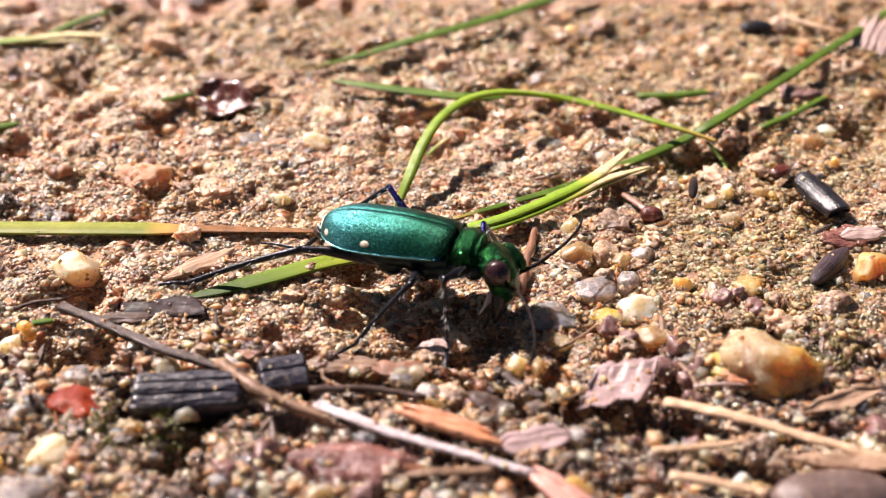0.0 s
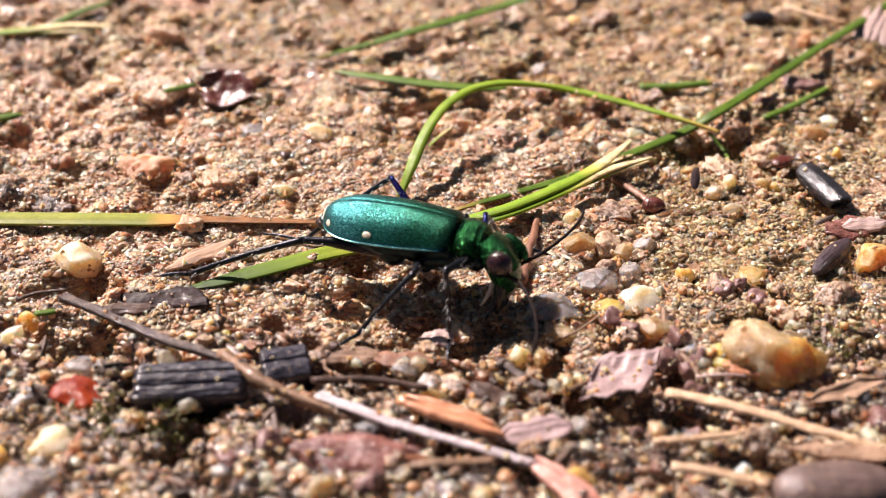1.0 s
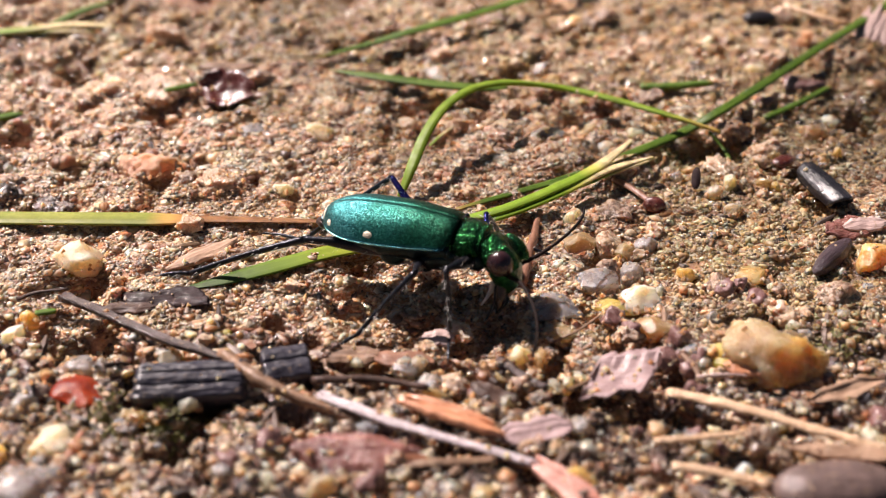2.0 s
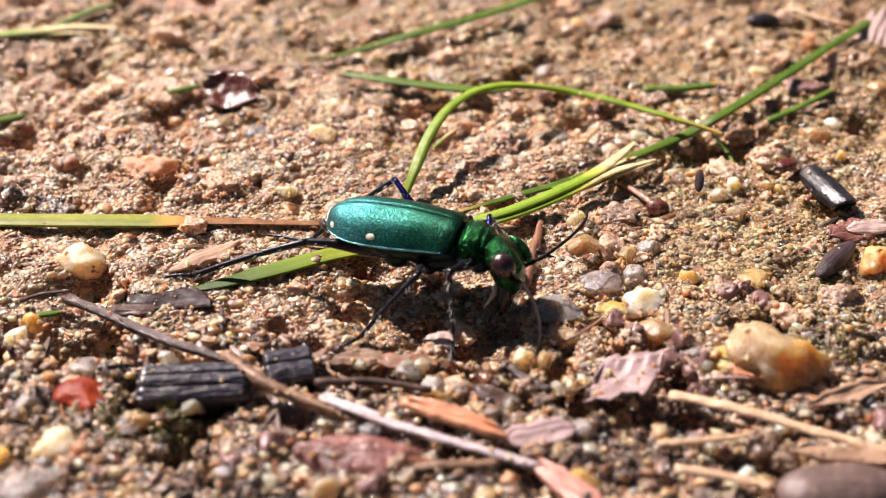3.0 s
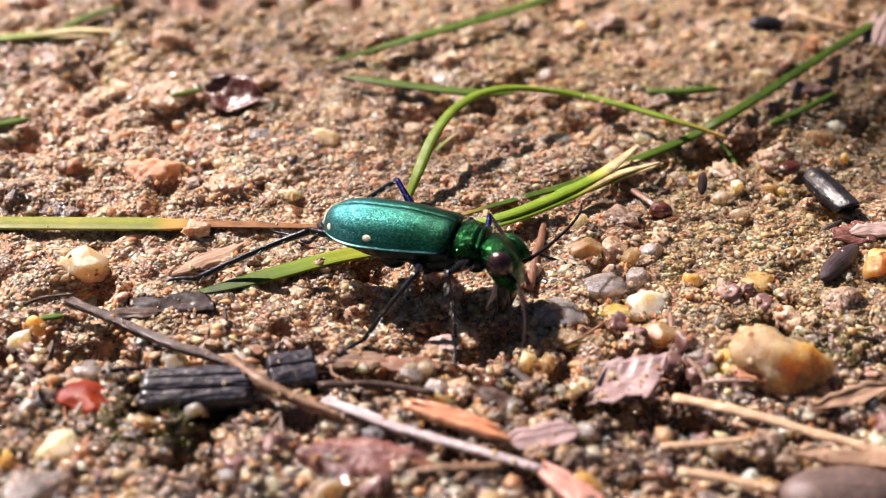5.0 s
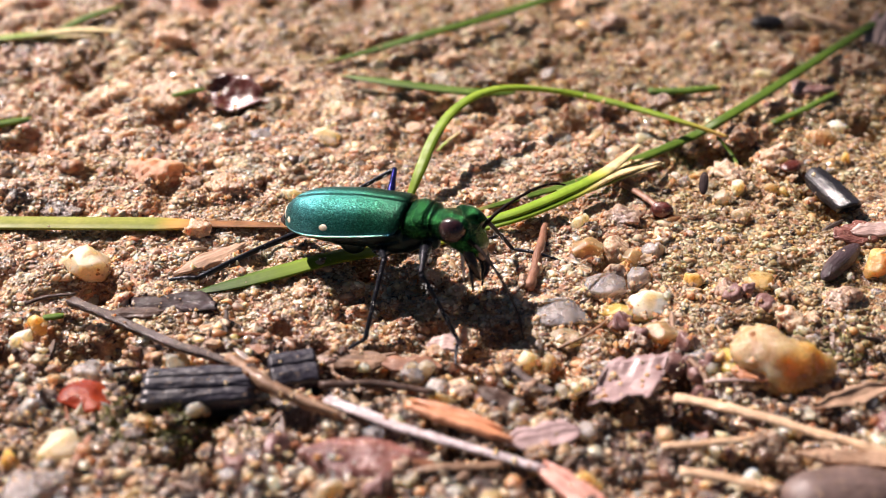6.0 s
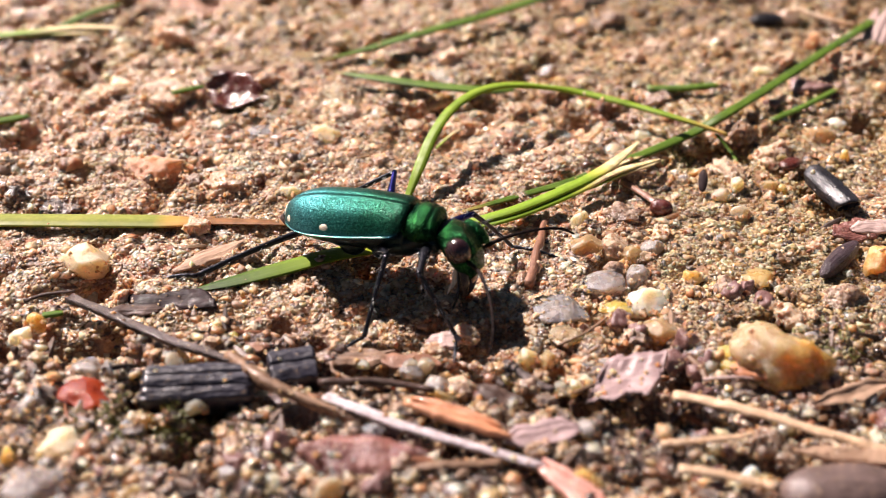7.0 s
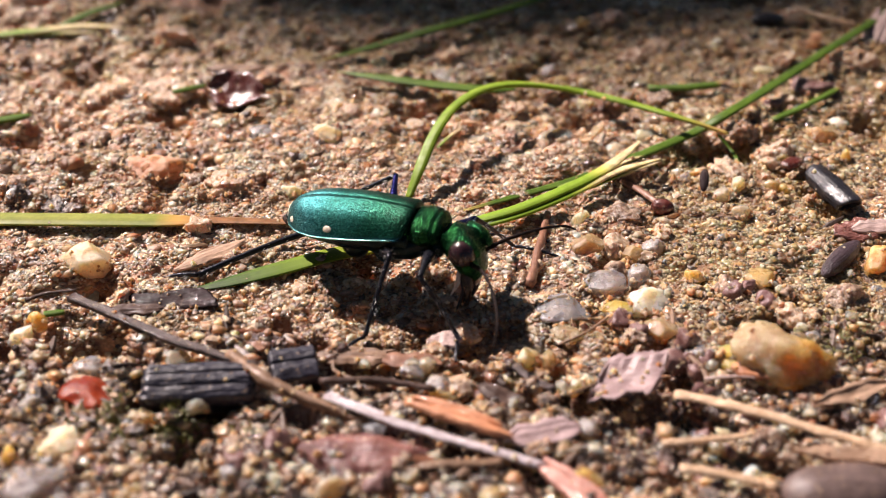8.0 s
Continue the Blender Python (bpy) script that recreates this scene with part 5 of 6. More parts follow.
# ---- the tiger beetle ----
# Its own axes: x ahead, y to its left, z up; the origin lies on the ground beneath the shoulders.
def elytra_material():
    """Metallic cover, green at the shoulders and blue green behind, darkened forward for its shading, with pits whose
    glints are painted cell by cell.
    """
    m = Mat("metallic green wing cover")
    sep = m.t.nodes.new("ShaderNodeSeparateXYZ")
    m.link(m.co, sep.inputs[0])
    along = m.math("MULTIPLY", sep.outputs["X"], -1.0 / MM / 8.0)
    place = m.math("ADD", along, m.math("MULTIPLY", m.noise(1.6, 3, 0.6), 0.55))
    # shading of the cover's front half is put into this colour
    shaded_hue = m.ramp(place, (0.20, (0.002, 0.036, 0.016)), (0.45, (0.006, 0.078, 0.046)), (0.75, (0.013, 0.116, 0.098)), (1.15, (0.028, 0.168, 0.178)))
    cell = m.cells(0.068)
    tint = m.t.nodes.new("ShaderNodeSeparateColor")
    m.link(cell.outputs["Color"], tint.inputs[0])
    # glints painted into the colour, one random brightness for each cell
    glint = m.ramp(tint.outputs[0], (0.0, (0.30, 0.38, 0.38)), (0.45, (0.75, 0.80, 0.79)), (0.75, (1.15, 1.10, 1.06)), (1.0, (3.2, 1.8, 1.75)))
    col = m.mix(0.9, shaded_hue, glint, "MULTIPLY")
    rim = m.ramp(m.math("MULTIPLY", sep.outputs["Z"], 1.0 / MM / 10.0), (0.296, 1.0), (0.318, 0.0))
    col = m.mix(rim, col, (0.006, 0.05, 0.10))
    m.put(color=col, metal=0.92, rough=0.37, coat=0.10, coat_rough=0.25)
    m.bump(m.math("ADD", m.math("MULTIPLY", tint.outputs[1], 0.5), m.math("SUBTRACT", 1.0, cell.outputs["Distance"])), 0.021)
    return m.m


ELYTRA = elytra_material()
RIM = cuticle("polished pale green rim", (0.14, 0.34, 0.30), (0.24, 0.48, 0.42), 0.4, 0.16, bump=0.01)
PRONOTUM = cuticle("bright green cuticle", (0.001, 0.022, 0.014), (0.020, 0.130, 0.030), 0.4, 0.165, bump=0.17, grain=0.16)
DARKBODY = cuticle("blue black cuticle", (0.004, 0.010, 0.013), (0.006, 0.024, 0.026), 0.6, 0.30, metal=0.7, bump=0.02)
LEGMAT = cuticle("violet black leg", (0.010, 0.009, 0.012), (0.020, 0.022, 0.032), 0.5, 0.28, metal=0.5, bump=0.02)
BLUELEG = cuticle("blue violet femur", (0.010, 0.014, 0.10), (0.03, 0.025, 0.18), 0.4, 0.22, metal=0.85, bump=0.02)
EYEMAT = cuticle("dark brown eye", (0.012, 0.005, 0.007), (0.045, 0.018, 0.020), 0.25, 0.14, metal=0.0, bump=0.012, grain=0.05, coat=0.6)
IVORY = stone_material("ivory cuticle", (0.80, 0.70, 0.52), (0.88, 0.82, 0.66), 0.4, dirty=0.0)
HAIR = stone_material("white bristle", (0.62, 0.62, 0.60), (0.8, 0.8, 0.78), 0.4, dirty=0.0)
FEELER = cuticle("brown black antenna", (0.010, 0.006, 0.006), (0.022, 0.014, 0.012), 0.4, 0.6, metal=0.0, spec=0.06, bump=0.02)
LIP = cuticle("tan lip", (0.20, 0.13, 0.08), (0.34, 0.24, 0.16), 0.4, 0.35, metal=0.0, bump=0.01)
JAW = cuticle("dark jaw", (0.012, 0.012, 0.012), (0.05, 0.035, 0.03), 0.4, 0.25, metal=0.2, bump=0.01)
TAILMAT = cuticle("brown black tail", (0.03, 0.016, 0.014), (0.07, 0.04, 0.035), 0.4, 0.3, metal=0.3, bump=0.02)

beetle = tagged(new("tiger_beetle"), "metallic green tiger beetle with small white spots standing on sand", "beetle")


def part(name, verts, faces, mat, parent, label="", smooth=True, scale=1.0):
    verts = [Vector(v) * scale for v in verts]
    return thing(name, mesh_of(name, verts, faces, mat, smooth), None, label, parent=parent)


def smoothstep(u):
    u = min(1.0, max(0.0, u))
    return u * u * (3 - 2 * u)


LENGTH = 7.97


def cover_point(s, th, side):
    """A point of a wing cover: s from shoulder to tip, th from the seam (0) to the outer margin (1)."""
    w = 1.80 + 0.28 * smoothstep(s / 0.5)
    h = 0.98 + 0.32 * smoothstep(s / 0.4)
    if s > 0.60:
        e = max(0.0, 1 - ((s - 0.60) / 0.40) ** 2.3) ** 0.5
        w, h = w * e, h * (0.25 + 0.75 * e) * e ** 0.3
    if s < 0.09:
        e = max(0.0, 1 - ((0.09 - s) / 0.09) ** 2) ** 0.5
        w, h = w * (0.82 + 0.18 * e), h * (0.74 + 0.26 * e)
    a = th * math.pi / 2
    reach = math.sin(a) ** 0.92
    y = w * reach * (1.0 + 0.025 * smoothstep((th - 0.93) / 0.07))
    z = 3.03 + 1.05 * h * (1 - reach ** 2.1) - 0.012 * math.exp(-(y / 0.07) ** 2)
    return Vector((0.42 - s * LENGTH - 0.35 * (th ** 2) * smoothstep((0.12 - s) / 0.12), side * (0.006 + y), z))


for side in (-1, 1):
    rings = []
    for i in range(61):
        s = (i / 60) if i > 6 else (i / 60) * (0.35 + 0.65 * i / 6)
        top = [cover_point(s, k / 22, side) for k in range(23)]
        m = top[-1]
        low = [Vector((m.x, m.y * 0.985, 2.94)), Vector((m.x, m.y * 0.90, 2.88)), Vector((m.x, m.y * 0.5, 2.9)), Vector((m.x, side * 0.012, 2.92))]
        ring = top + low
        rings.append(ring if side < 0 else ring[::-1])
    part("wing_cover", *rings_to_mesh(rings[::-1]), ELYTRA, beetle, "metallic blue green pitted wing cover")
    edge = [cover_point(0.10 + 0.87 * k / 40, 1.0, side) + Vector((0, side * 0.01, 0.0)) for k in range(41)]
    rim = [[q + Vector((0, side * 0.045 * math.cos(a), 0.045 * math.sin(a))) for a in (0.0, 1.26, 2.51, 3.77, 5.03)] for q in edge]
    part("rim", *rings_to_mesh(rim), RIM, beetle, "shiny raised rim of the wing cover")
    for s0, t0, rs, rt in ((0.583, 0.655, 0.032, 0.075), (0.905, 0.60, 0.018, 0.10), (0.985, 0.35, 0.012, 0.42)):
        ring, core = [], []
        mid = cover_point(s0, t0, side)
        for k in range(16):
            a = 2 * math.pi * k / 16
            for grow, lst, lift in ((1.0, ring, 0.004), (0.75, core, 0.035)):
                p = cover_point(min(0.998, s0 + rs * grow * math.cos(a)), min(0.97, max(0.02, t0 + rt * grow * math.sin(a))), side)
                n = Vector((0.0 if s0 < 0.9 else -0.9, (p.y) * 0.35, p.z - 2.2)).normalized()
                lst.append(p + n * lift)
        n = Vector((0.0 if s0 < 0.9 else -0.9, mid.y * 0.35, mid.z - 2.2)).normalized()
        vs = ring + core + [mid + n * 0.045]
        fs = [(k, (k + 1) % 16, 16 + (k + 1) % 16, 16 + k) for k in range(16)] + [(16 + k, 16 + (k + 1) % 16, 32) for k in range(16)]
        part("white_spot", vs, fs if side < 0 else [f[::-1] for f in fs], IVORY, beetle, "small creamy white spot")


def loft(sections, n=22):
    """Body rings from rows of x, half width, top height, bottom depth, centre z; the top a little flatter than the flanks."""
    rings = []
    for x, w, up, dn, zc in sections:
        ring = []
        for k in range(n):
            a = 2 * math.pi * k / n
            c, s = math.cos(a), math.sin(a)
            ring.append((x, w * math.copysign(abs(c) ** 0.85, c), zc + (up if s > 0 else dn) * math.copysign(abs(s) ** 0.9, s)))
        rings.append(ring)
    return rings_to_mesh(rings[::-1])


def fine(sections, steps=6):
    """More rings between a few given ones."""
    rows = [np.array(s, float) for s in sections]
    res = []
    for a, b in zip(rows, rows[1:]):
        for k in range(steps):
            u = k / steps
            res.append(a + (b - a) * smoothstep(u))
    return [tuple(r) for r in res + [rows[-1]]]


abdomen_rows = fine([(0.2, 1.5, 0.3, 1.2, 2.7), (-1.6, 1.8, 0.2, 1.6, 2.8), (-3.6, 1.95, 0.2, 1.3, 2.85), (-5.6, 1.7, 0.2, 1.0, 2.88), (-7.0, 1.05, 0.2, 0.9, 2.9), (-7.7, 0.45, 0.15, 0.4, 2.92)])
abdomen_rows = [(x, w * (1 + 0.025 * math.sin(x * 6.2)), u, 0.95 * d * (1 + 0.03 * math.sin(x * 6.2)), z) for x, w, u, d, z in abdomen_rows]
part("abdomen", *loft(abdomen_rows), DARKBODY, beetle, "blue black segmented abdomen")
part("tail_tip", *loft(fine([(-7.3, 0.62, 0.3, 0.35, 2.5), (-7.8, 0.5, 0.28, 0.3, 2.5), (-8.15, 0.22, 0.14, 0.16, 2.5)])), TAILMAT, beetle, "brown black tip of the abdomen")
part("thorax", *loft(fine([(-2.3, 1.3, 0.3, 1.0, 2.12), (-1.2, 1.75, 0.4, 1.2, 2.12), (0.1, 1.5, 0.5, 1.25, 2.16), (1.0, 1.0, 0.4, 1.0, 2.25), (2.2, 0.8, 0.3, 0.6, 2.35)])), DARKBODY, beetle, "dark underside of the thorax")
part("pronotum", *loft([(x * 0.92 - 0.10, w * 1.1, u, d, z) for x, w, u, d, z in fine([(-0.05, 0.80, 0.62, 0.7, 2.72), (0.22, 1.10, 0.78, 0.8, 2.72), (0.42, 1.05, 0.70, 0.8, 2.74), (0.58, 1.16, 0.86, 0.8, 2.74), (1.15, 1.24, 0.95, 0.85, 2.74), (1.75, 1.14, 0.84, 0.8, 2.74),
                              (1.92, 1.00, 0.68, 0.75, 2.74), (2.10, 1.04, 0.74, 0.7, 2.74), (2.28, 0.80, 0.52, 0.55, 2.72)], 5)]), PRONOTUM, beetle, "bright metallic green grooved pronotum")

# head: its own space starts at the neck
NECK = Vector((1.95, 0, 2.72))
HEAD_SIZE = 1.38
head = part("head", *loft(fine([(-0.1, 0.72, 0.5, 0.5, 0), (0.25, 0.88, 0.62, 0.6, 0.02), (0.55, 1.10, 0.66, 0.66, 0.04), (1.0, 1.12, 0.62, 0.72, 0.0), (1.45, 0.98, 0.50, 0.74, -0.08), (1.8, 0.80, 0.34, 0.62, -0.18),
                                (2.05, 0.55, 0.2, 0.4, -0.28)], 5)), PRONOTUM, beetle, "metallic green head with large eyes", scale=HEAD_SIZE)


def ball(c, r, n=16, m=10):
    vs, fs = [], []
    for i in range(m + 1):
        t = math.pi * i / m
        for k in range(n):
            a = 2 * math.pi * k / n
            vs.append((c[0] + r[0] * math.sin(t) * math.cos(a), c[1] + r[1] * math.sin(t) * math.sin(a), c[2] + r[2] * math.cos(t)))
    for i in range(m):
        for k in range(n):
            a, b = i * n + k, i * n + (k + 1) % n
            fs.append((a, a + n, b + n, b))
    return vs, fs


def tapered(points, radii, n=8, steps=6, joints=0, joint=0.25):
    """A tube along control points whose radius runs through the given ones, with knots at its joints."""
    path = spline(points, steps)
    last = len(path) - 1

    def size(u):
        q = u * (len(radii) - 1)
        i = min(int(q), len(radii) - 2)
        r = radii[i] + (radii[i + 1] - radii[i]) * (q - i)
        if joints:
            r *= 1 + joint * (abs(math.sin(math.pi * joints * u)) ** 0.6 - 0.7)
        return r, r

    rings = []
    side = None
    for i, q in enumerate(path):
        d = (path[min(i + 1, last)] - path[max(i - 1, 0)]).normalized()
        side = Vector((0.13, 0.9, 0.35)) if side is None else side
        side = (side - d * side.dot(d)).normalized()
        upv = d.cross(side)
        r = size(i / last)[0]
        rings.append([q + (side * math.cos(2 * math.pi * k / n) + upv * math.sin(2 * math.pi * k / n)) * r for k in range(n)])
    return rings_to_mesh(rings)


for side in (-1, 1):
    part("eye", *ball((0.92, side * 1.06, 0.20), (0.53, 0.44, 0.50)), EYEMAT, head, "large dark brown bulging eye", scale=HEAD_SIZE)
    part("brow", *ball((0.90, side * 0.80, 0.50), (0.66, 0.34, 0.30)), PRONOTUM, head, scale=HEAD_SIZE)
    part("jaw", *tapered([(1.55, side * 0.55, -0.45), (1.98, side * 0.66, -0.85), (2.28, side * 0.52, -1.30), (2.36, side * 0.10, -1.60)], [0.24, 0.20, 0.12, 0.03], 8, 5), JAW, head, "dark sickle shaped jaw", scale=HEAD_SIZE)
    part("palp", *tapered([(1.5, side * 0.42, -0.75), (1.95, side * 0.62, -1.15), (2.2, side * 0.58, -1.7), (2.3, side * 0.5, -2.0)], [0.08, 0.07, 0.06, 0.03], 6, 5, 3), LEGMAT, head, "thin dark jointed palp", scale=HEAD_SIZE)
    part("palp", *tapered([(1.3, side * 0.25, -0.75), (1.6, side * 0.35, -1.3), (1.75, side * 0.3, -1.8)], [0.08, 0.06, 0.03], 6, 5, 3), HAIR, head, "pale bristly palp on moist soil", scale=HEAD_SIZE)
part("lip", *loft(fine([(1.72, 0.58, 0.12, 0.12, -0.20), (1.98, 0.54, 0.12, 0.16, -0.40), (2.14, 0.40, 0.10, 0.14, -0.62), (2.20, 0.16, 0.05, 0.06, -0.74)], 4)), LIP, head, "tan upper lip", scale=HEAD_SIZE)

# antennae: rigid, gently bowed and jointed, along their own x
antennae = []
for side in (-1, 1):
    L = 6.3
    ob = part("antenna", *tapered([(0, 0, 0), (0.22 * L, 0, 0.10 * L), (0.55 * L, 0, 0.13 * L), (0.82 * L, 0, 0.08 * L), (L, 0, -0.03 * L)], [0.14, 0.11, 0.09, 0.08, 0.075, 0.05], 8, 14, 11, 0.4), FEELER, head,
              "dark jointed antenna on moist soil")
    antennae.append((ob, Vector((1.45, side * 0.72, -0.02)) * HEAD_SIZE))


# legs: thigh, shin and foot are rigid; each lies along its own x
def limb_mesh(length, radii, bristles, seed, bow=0.03, joints=0):
    rng = random.Random(seed)
    vs, fs = tapered([(0, 0, 0), (length * 0.33, 0, bow * length), (length * 0.67, 0, bow * length), (length, 0, 0)], radii, 9, 7, joints, 0.35)
    vs, body = [tuple(v) for v in vs], len(fs)
    for _ in range(bristles):
        u, a = rng.uniform(0.08, 0.97), rng.uniform(0, 6.28)
        q = u * (len(radii) - 1)
        i = min(int(q), len(radii) - 2)
        r = radii[i] + (radii[i + 1] - radii[i]) * (q - i)
        o = Vector((u * length, math.cos(a) * r * 0.8, math.sin(a) * r * 0.8 + bow * length * math.sin(math.pi * u)))
        d = Vector((0.7, math.cos(a), math.sin(a))).normalized() * rng.uniform(0.26, 0.5)
        e1 = d.orthogonal().normalized() * 0.019
        e2 = d.cross(e1).normalized() * 0.019
        b = len(vs)
        vs += [tuple(o + e1), tuple(o - 0.5 * e1 + 0.87 * e2), tuple(o - 0.5 * e1 - 0.87 * e2), tuple(o + d)]
        fs += [(b, b + 1, b + 3), (b + 1, b + 2, b + 3), (b + 2, b, b + 3), (b + 2, b + 1, b)]
    return vs, fs, body


def limb(name, length, radii, mat, bristles, seed, label, bow=0.03, joints=0):
    vs, fs, body = limb_mesh(length, radii, bristles, seed, bow, joints)
    skin = max(max(f) for f in fs[:body]) + 1
    ob = thing(name, mesh_of(name, vs[:skin], fs[:body], mat), None, label, parent=beetle)
    hairs = mesh_of("bristles", vs[skin:], [tuple(i - skin for i in f) for f in fs[body:]], HAIR, False)
    thing("bristles", hairs, None, "short white bristles on moist soil", kind="stuff", parent=ob)
    return ob


def aim(a, b, hint):
    """A pose at a whose x axis runs to b and whose z axis leans to hint."""
    x = (b - a).normalized()
    y = Vector(hint).cross(x).normalized()
    z = x.cross(y)
    m = Matrix((x, y, z)).transposed().to_4x4()
    return Matrix.Translation(a) @ m


def body_pose(x, y, z, yaw, pitch, roll):
    return Matrix.Translation((x, y, z)) @ Euler((radians(roll), radians(pitch), radians(yaw))).to_matrix().to_4x4()


# where the body stands: seconds; x, y, z; yaw, pitch (down), roll
BODY = [
    (0.0, 1.06, -4.44, 0.93, -21.25, -3.99, 4.39),
    (4.8, 1.06, -4.44, 0.93, -21.25, -3.99, 4.39),
    (5.7, -1.47, -2.55, 1.27, -23.80, -12.11, 8.97),
    (6.6, -1.47, -2.55, 1.27, -23.80, -12.11, 8.97),
    (6.8, -1.44, -3.13, 1.27, -23.92, -10.49, 7.67),
    (8.0, -1.32, -3.58, 1.27, -23.72, -8.92, 7.70),
]
# the head on its neck: seconds; yaw, pitch (down), roll; stretched ahead, lowered
HEAD = [
    (0.00, -16.57, 43.17, -30.38, 0.00, 0.00),
    (4.75, -16.57, 43.17, -30.38, 0.00, 0.00),
    (5.50, -4.61, 28.80, -19.53, 0.05, 0.00),
    (5.80, -4.61, 28.80, -19.53, 0.05, 0.00),
    (5.95, -5.81, 20.44, -29.21, 0.05, 0.05),
    (6.68, -5.81, 20.44, -29.21, 0.05, 0.05),
    (6.80, -12.71, 44.01, -29.57, 0.25, 0.40),
    (8.00, -11.18, 43.32, -27.66, 0.20, 0.25),
]
# the tips of the antennae in the place, of the near and the far one
FEELERS = [
    (0.00, 4.63, -12.64, 2.27, 8.47, -0.53, 3.12),
    (4.75, 4.63, -12.64, 2.27, 8.47, -0.53, 3.12),
    (5.50, 0.53, -10.26, 0.94, 6.29, 1.05, 4.22),
    (5.80, 0.53, -10.26, 0.94, 6.29, 1.05, 4.22),
    (5.95, 3.95, -9.44, 1.04, 6.77, 0.33, 4.49),
    (6.68, 3.95, -9.44, 1.04, 6.77, 0.33, 4.49),
    (6.80, 2.21, -11.33, 1.57, 7.41, -1.07, 1.89),
    (8.00, 2.32, -11.86, 2.35, 7.41, -1.23, 2.25),
]


def blend(rows, t):
    """The row at t, eased from one to the next."""
    if t <= rows[0][0]:
        return rows[0][1:]
    for a, b in zip(rows, rows[1:]):
        if t <= b[0]:
            u = smoothstep((t - a[0]) / (b[0] - a[0]))
            return tuple(p + (q - p) * u for p, q in zip(a[1:], b[1:]))
    return rows[-1][1:]


REST = body_pose(*BODY[0][1:])
AFTER = body_pose(*BODY[4][1:])
LEGS = []


def leg(hip, knee, ankle, toe, thick, mat, seed, knee_after, ankle_after=None, toe_after=None):
    """hip on the body; knee, ankle and toe in the place, as the beetle first stands and after it has stepped back."""
    hip, knee, ankle, toe, knee_after = Vector(hip), Vector(knee), Vector(ankle), Vector(toe), Vector(knee_after)
    ankle_after, toe_after = Vector(ankle_after or ankle), Vector(toe_after or toe)
    h, h_after = REST @ hip, AFTER @ hip
    lf, lt, lo = (knee - h).length, (ankle - knee).length, (toe - ankle).length
    k = thick * 1.25
    f = limb("femur", lf, [0.17 * k, 0.27 * k, 0.23 * k, 0.15 * k, 0.13 * k], mat, 22, seed, "dark metallic bristly thigh")
    s = limb("tibia", lt, [0.13 * k, 0.11 * k, 0.10 * k, 0.11 * k], LEGMAT, 40, seed + 1, "thin dark shin with white bristles", 0.015)
    o = limb("tarsus", lo, [0.085 * k, 0.08 * k, 0.07 * k, 0.045 * k], LEGMAT, 14, seed + 2, "thin dark jointed foot", 0.04, 5)
    first = (knee - (h + ankle) / 2, ankle, toe)
    last = (knee_after - (h_after + ankle_after) / 2, ankle_after, toe_after)
    side = math.copysign(1.0, hip.y)
    part("coxa", *ball((hip.x + 0.1, hip.y - 0.1 * side, hip.z - 0.02), (0.52 * k, 0.40 * k, 0.48 * k), 12, 8), DARKBODY, beetle, "dark rounded hip of the leg")
    LEGS.append((f, s, o, hip, first, last, lf, lt))


leg((-3.40, -1.00, 1.80), (-7.34, -3.60, 2.85), (-13.85, -3.20, 0.35), (-15.81, -3.15, 0.12), 1.3, LEGMAT, 1, (-8.12, 0.75, 0.85))
leg((-1.50, -1.20, 1.60), (-1.24, -7.31, 3.20), (-4.27, -8.75, 0.20), (-5.45, -9.87, 0.09), 1.0, LEGMAT, 11, (-3.21, -5.92, 3.23))
leg((1.30, -0.70, 1.80), (0.37, -8.31, 3.99), (0.57, -8.49, 0.01), (0.46, -10.81, 0.08), 1.0, LEGMAT, 21, (-1.27, -7.62, 3.19))
leg((-2.00, 0.95, 1.75), (-2.63, 0.04, 4.66), (-7.81, 0.04, 0.40), (-10.35, 1.34, 0.12), 0.95, BLUELEG, 31, (-3.00, 2.47, 3.78), (-8.65, 2.4, 0.3), (-8.9, 5.2, 0.15))
leg((-0.70, 1.20, 1.60), (1.58, -1.63, 3.15), (2.04, 0.56, 0.30), (3.87, 1.87, 0.10), 0.9, LEGMAT, 41, (0.49, -1.24, 3.55))
leg((1.60, 0.70, 1.80), (2.61, -2.28, 3.67), (3.84, -0.24, 0.35), (7.08, -1.54, 0.12), 0.9, BLUELEG, 51, (1.57, -1.66, 3.24))


def leg_poses(spec, body, step):
    f, s, o, hip, first, last, lf, lt = spec
    bend, ankle, toe = (a.lerp(b, step) for a, b in zip(first, last))
    h = body @ hip
    gap = ankle - h
    d = min(gap.length, (lf + lt) * 0.999)
    x = gap.normalized()
    a = (lf * lf - lt * lt + d * d) / (2 * d)
    r = max(0.0, lf * lf - a * a) ** 0.5
    side = (bend - x * bend.dot(x)).normalized()
    knee = h + x * a + side * r
    inv = body.inverted()
    n = Vector((0, 0, 1))
    return inv @ aim(h, knee, n), inv @ aim(knee, ankle, n), inv @ aim(ankle, toe, n)


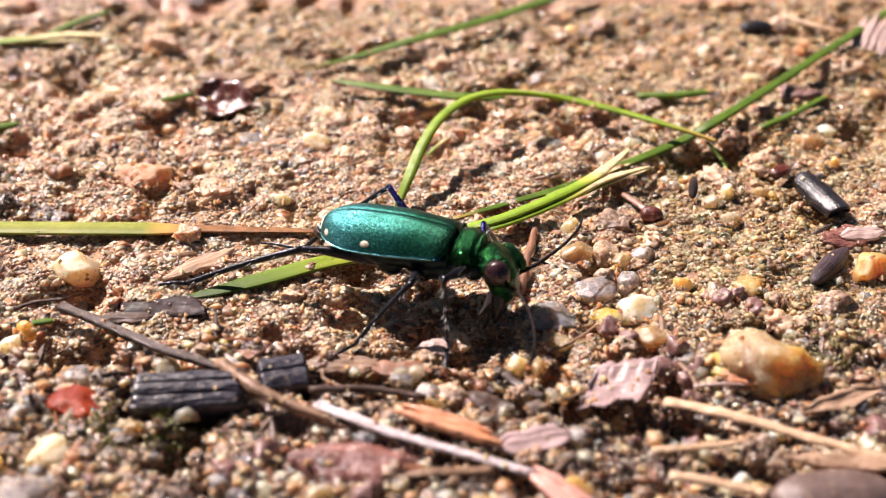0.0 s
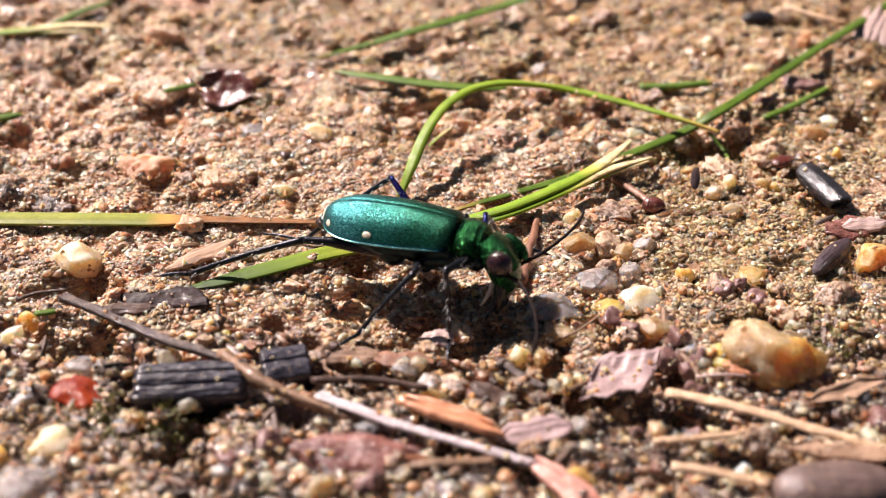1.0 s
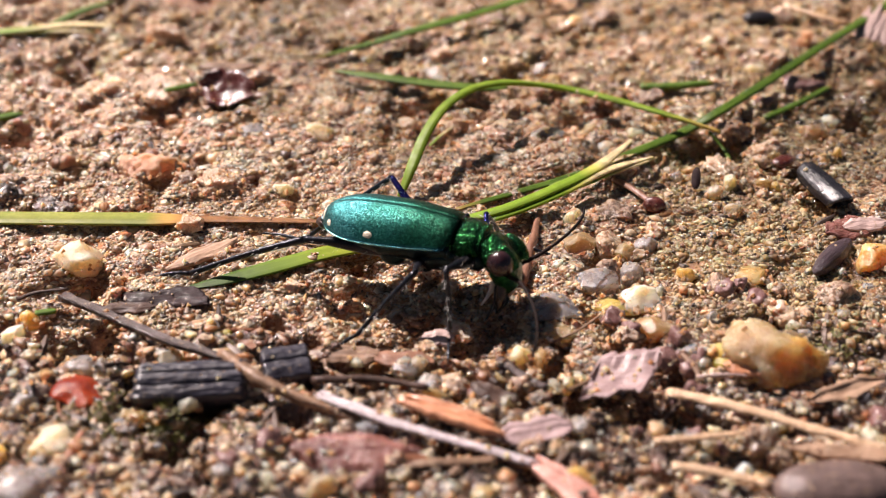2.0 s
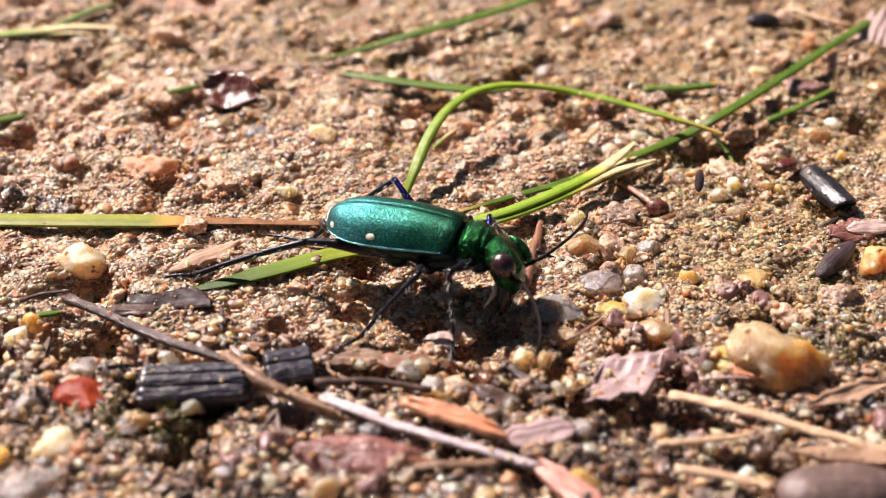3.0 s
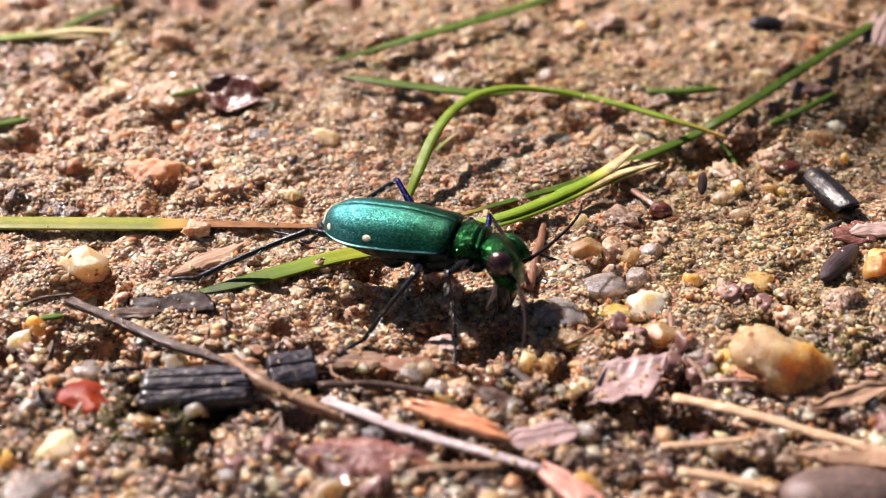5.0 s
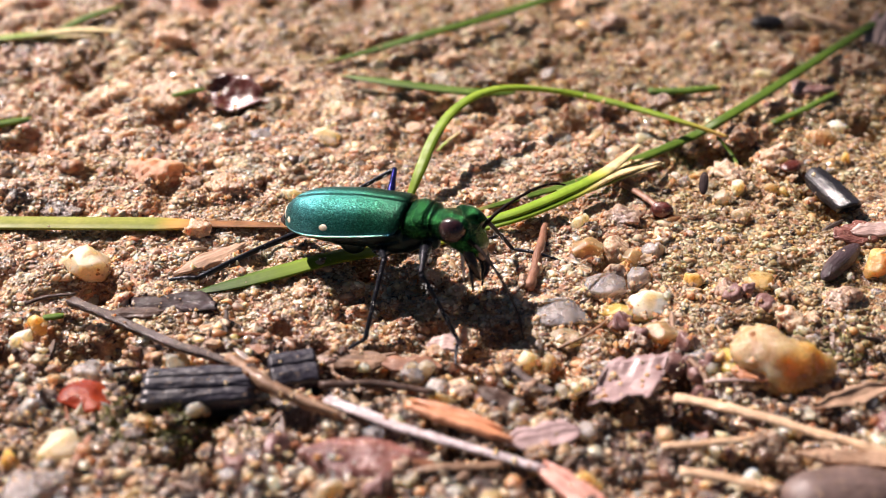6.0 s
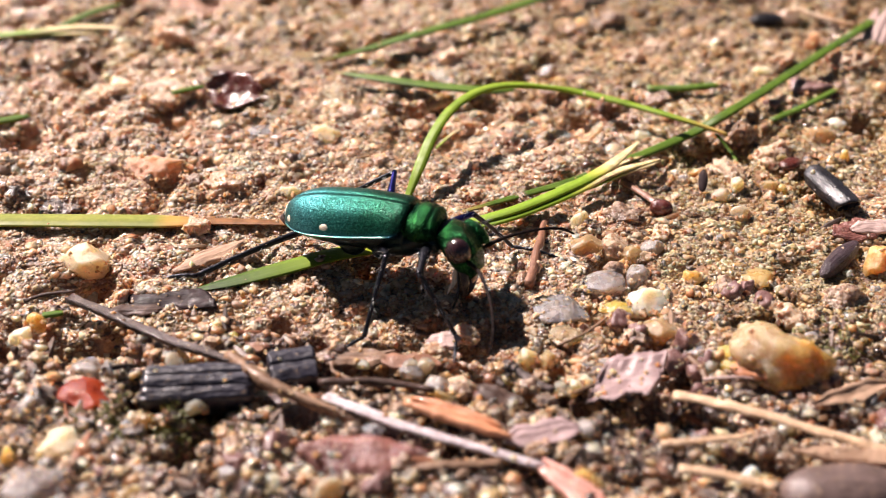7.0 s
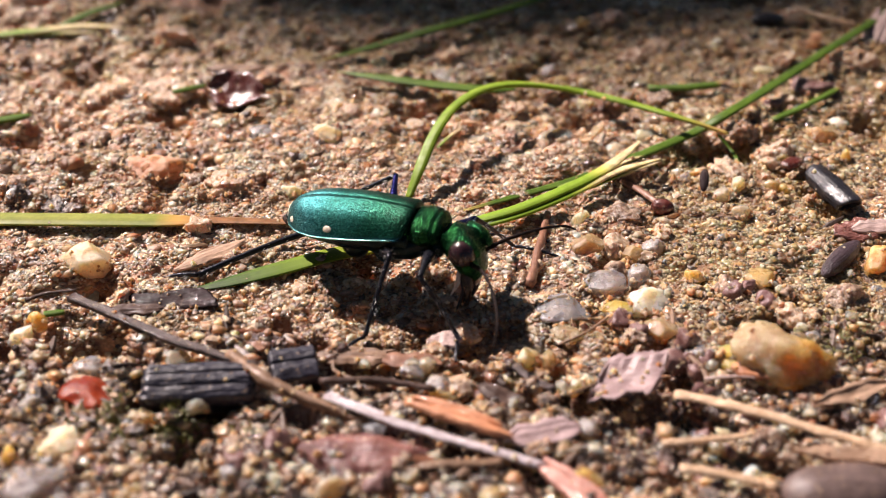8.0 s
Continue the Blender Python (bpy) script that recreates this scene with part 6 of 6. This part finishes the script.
def in_metres(m):
    m = m.copy()
    m.translation = m.translation * MM
    return m


def motions():
    """The beetle stands, steps back with planted feet, lifts and drops its head; every row is worked out from the tables above."""
    times = [0.0, 1.0, 2.2, 3.5, 4.3] + [round(4.6 + 0.1 * k, 1) for k in range(35)]
    rows = {beetle: [], head: []}
    for spec in LEGS:
        for ob in spec[:3]:
            rows[ob] = []
    for ob, _ in antennae:
        rows[ob] = []
    for t in times:
        body = body_pose(*blend(BODY, t))
        step = smoothstep((t - 4.75) / 0.95)
        yaw, pitch, roll, ahead, down = blend(HEAD, t)
        neck = Matrix.Translation(NECK + Vector((ahead, 0, -down))) @ Euler((radians(roll), radians(pitch), radians(yaw))).to_matrix().to_4x4()
        rows[beetle].append((t, in_metres(body)))
        rows[head].append((t, in_metres(neck)))
        for spec in LEGS:
            for ob, m in zip(spec[:3], leg_poses(spec, body, step)):
                rows[ob].append((t, in_metres(m)))
        tips = blend(FEELERS, t)
        inv = (body @ neck).inverted()
        for i, (ob, root) in enumerate(antennae):
            rows[ob].append((t, in_metres(aim(root, inv @ Vector(tips[3 * i:3 * i + 3]), (0.35, (-1, 1)[i] * 0.5, 1)))))
    for ob, keyed in rows.items():
        walk(ob, keyed)
    # the added plant sways about its foot: where its leaf's shade falls on the soil
    rest = LEAF_REST - PLANT_FOOT
    swayed = []
    for t, x, y in ((0.0, 130, 44), (1.0, 112, 40), (1.5, 60, 12), (2.0, 63, 15), (2.8, 118, 42), (3.5, 112, 34), (3.9, 59, 15), (4.4, 58, 15), (5.2, 60, 18), (6.0, 62, 30), (6.6, 80, 50), (7.2, 68, 34),
                    (7.5, 56, 13), (7.7, 24, 39), (8.0, 11, 38)):
        shade = Vector((x, y, 0)) * MM - PLANT_FOOT
        b = shade.dot(SUN_FROM)
        to = shade + SUN_FROM * (-b + (b * b - shade.length_squared + rest.length_squared) ** 0.5)
        swayed.append((t, Matrix.Translation(PLANT_FOOT) @ rest.rotation_difference(to).to_matrix().to_4x4()))
    walk(SHADE_PLANT, swayed)


motions()
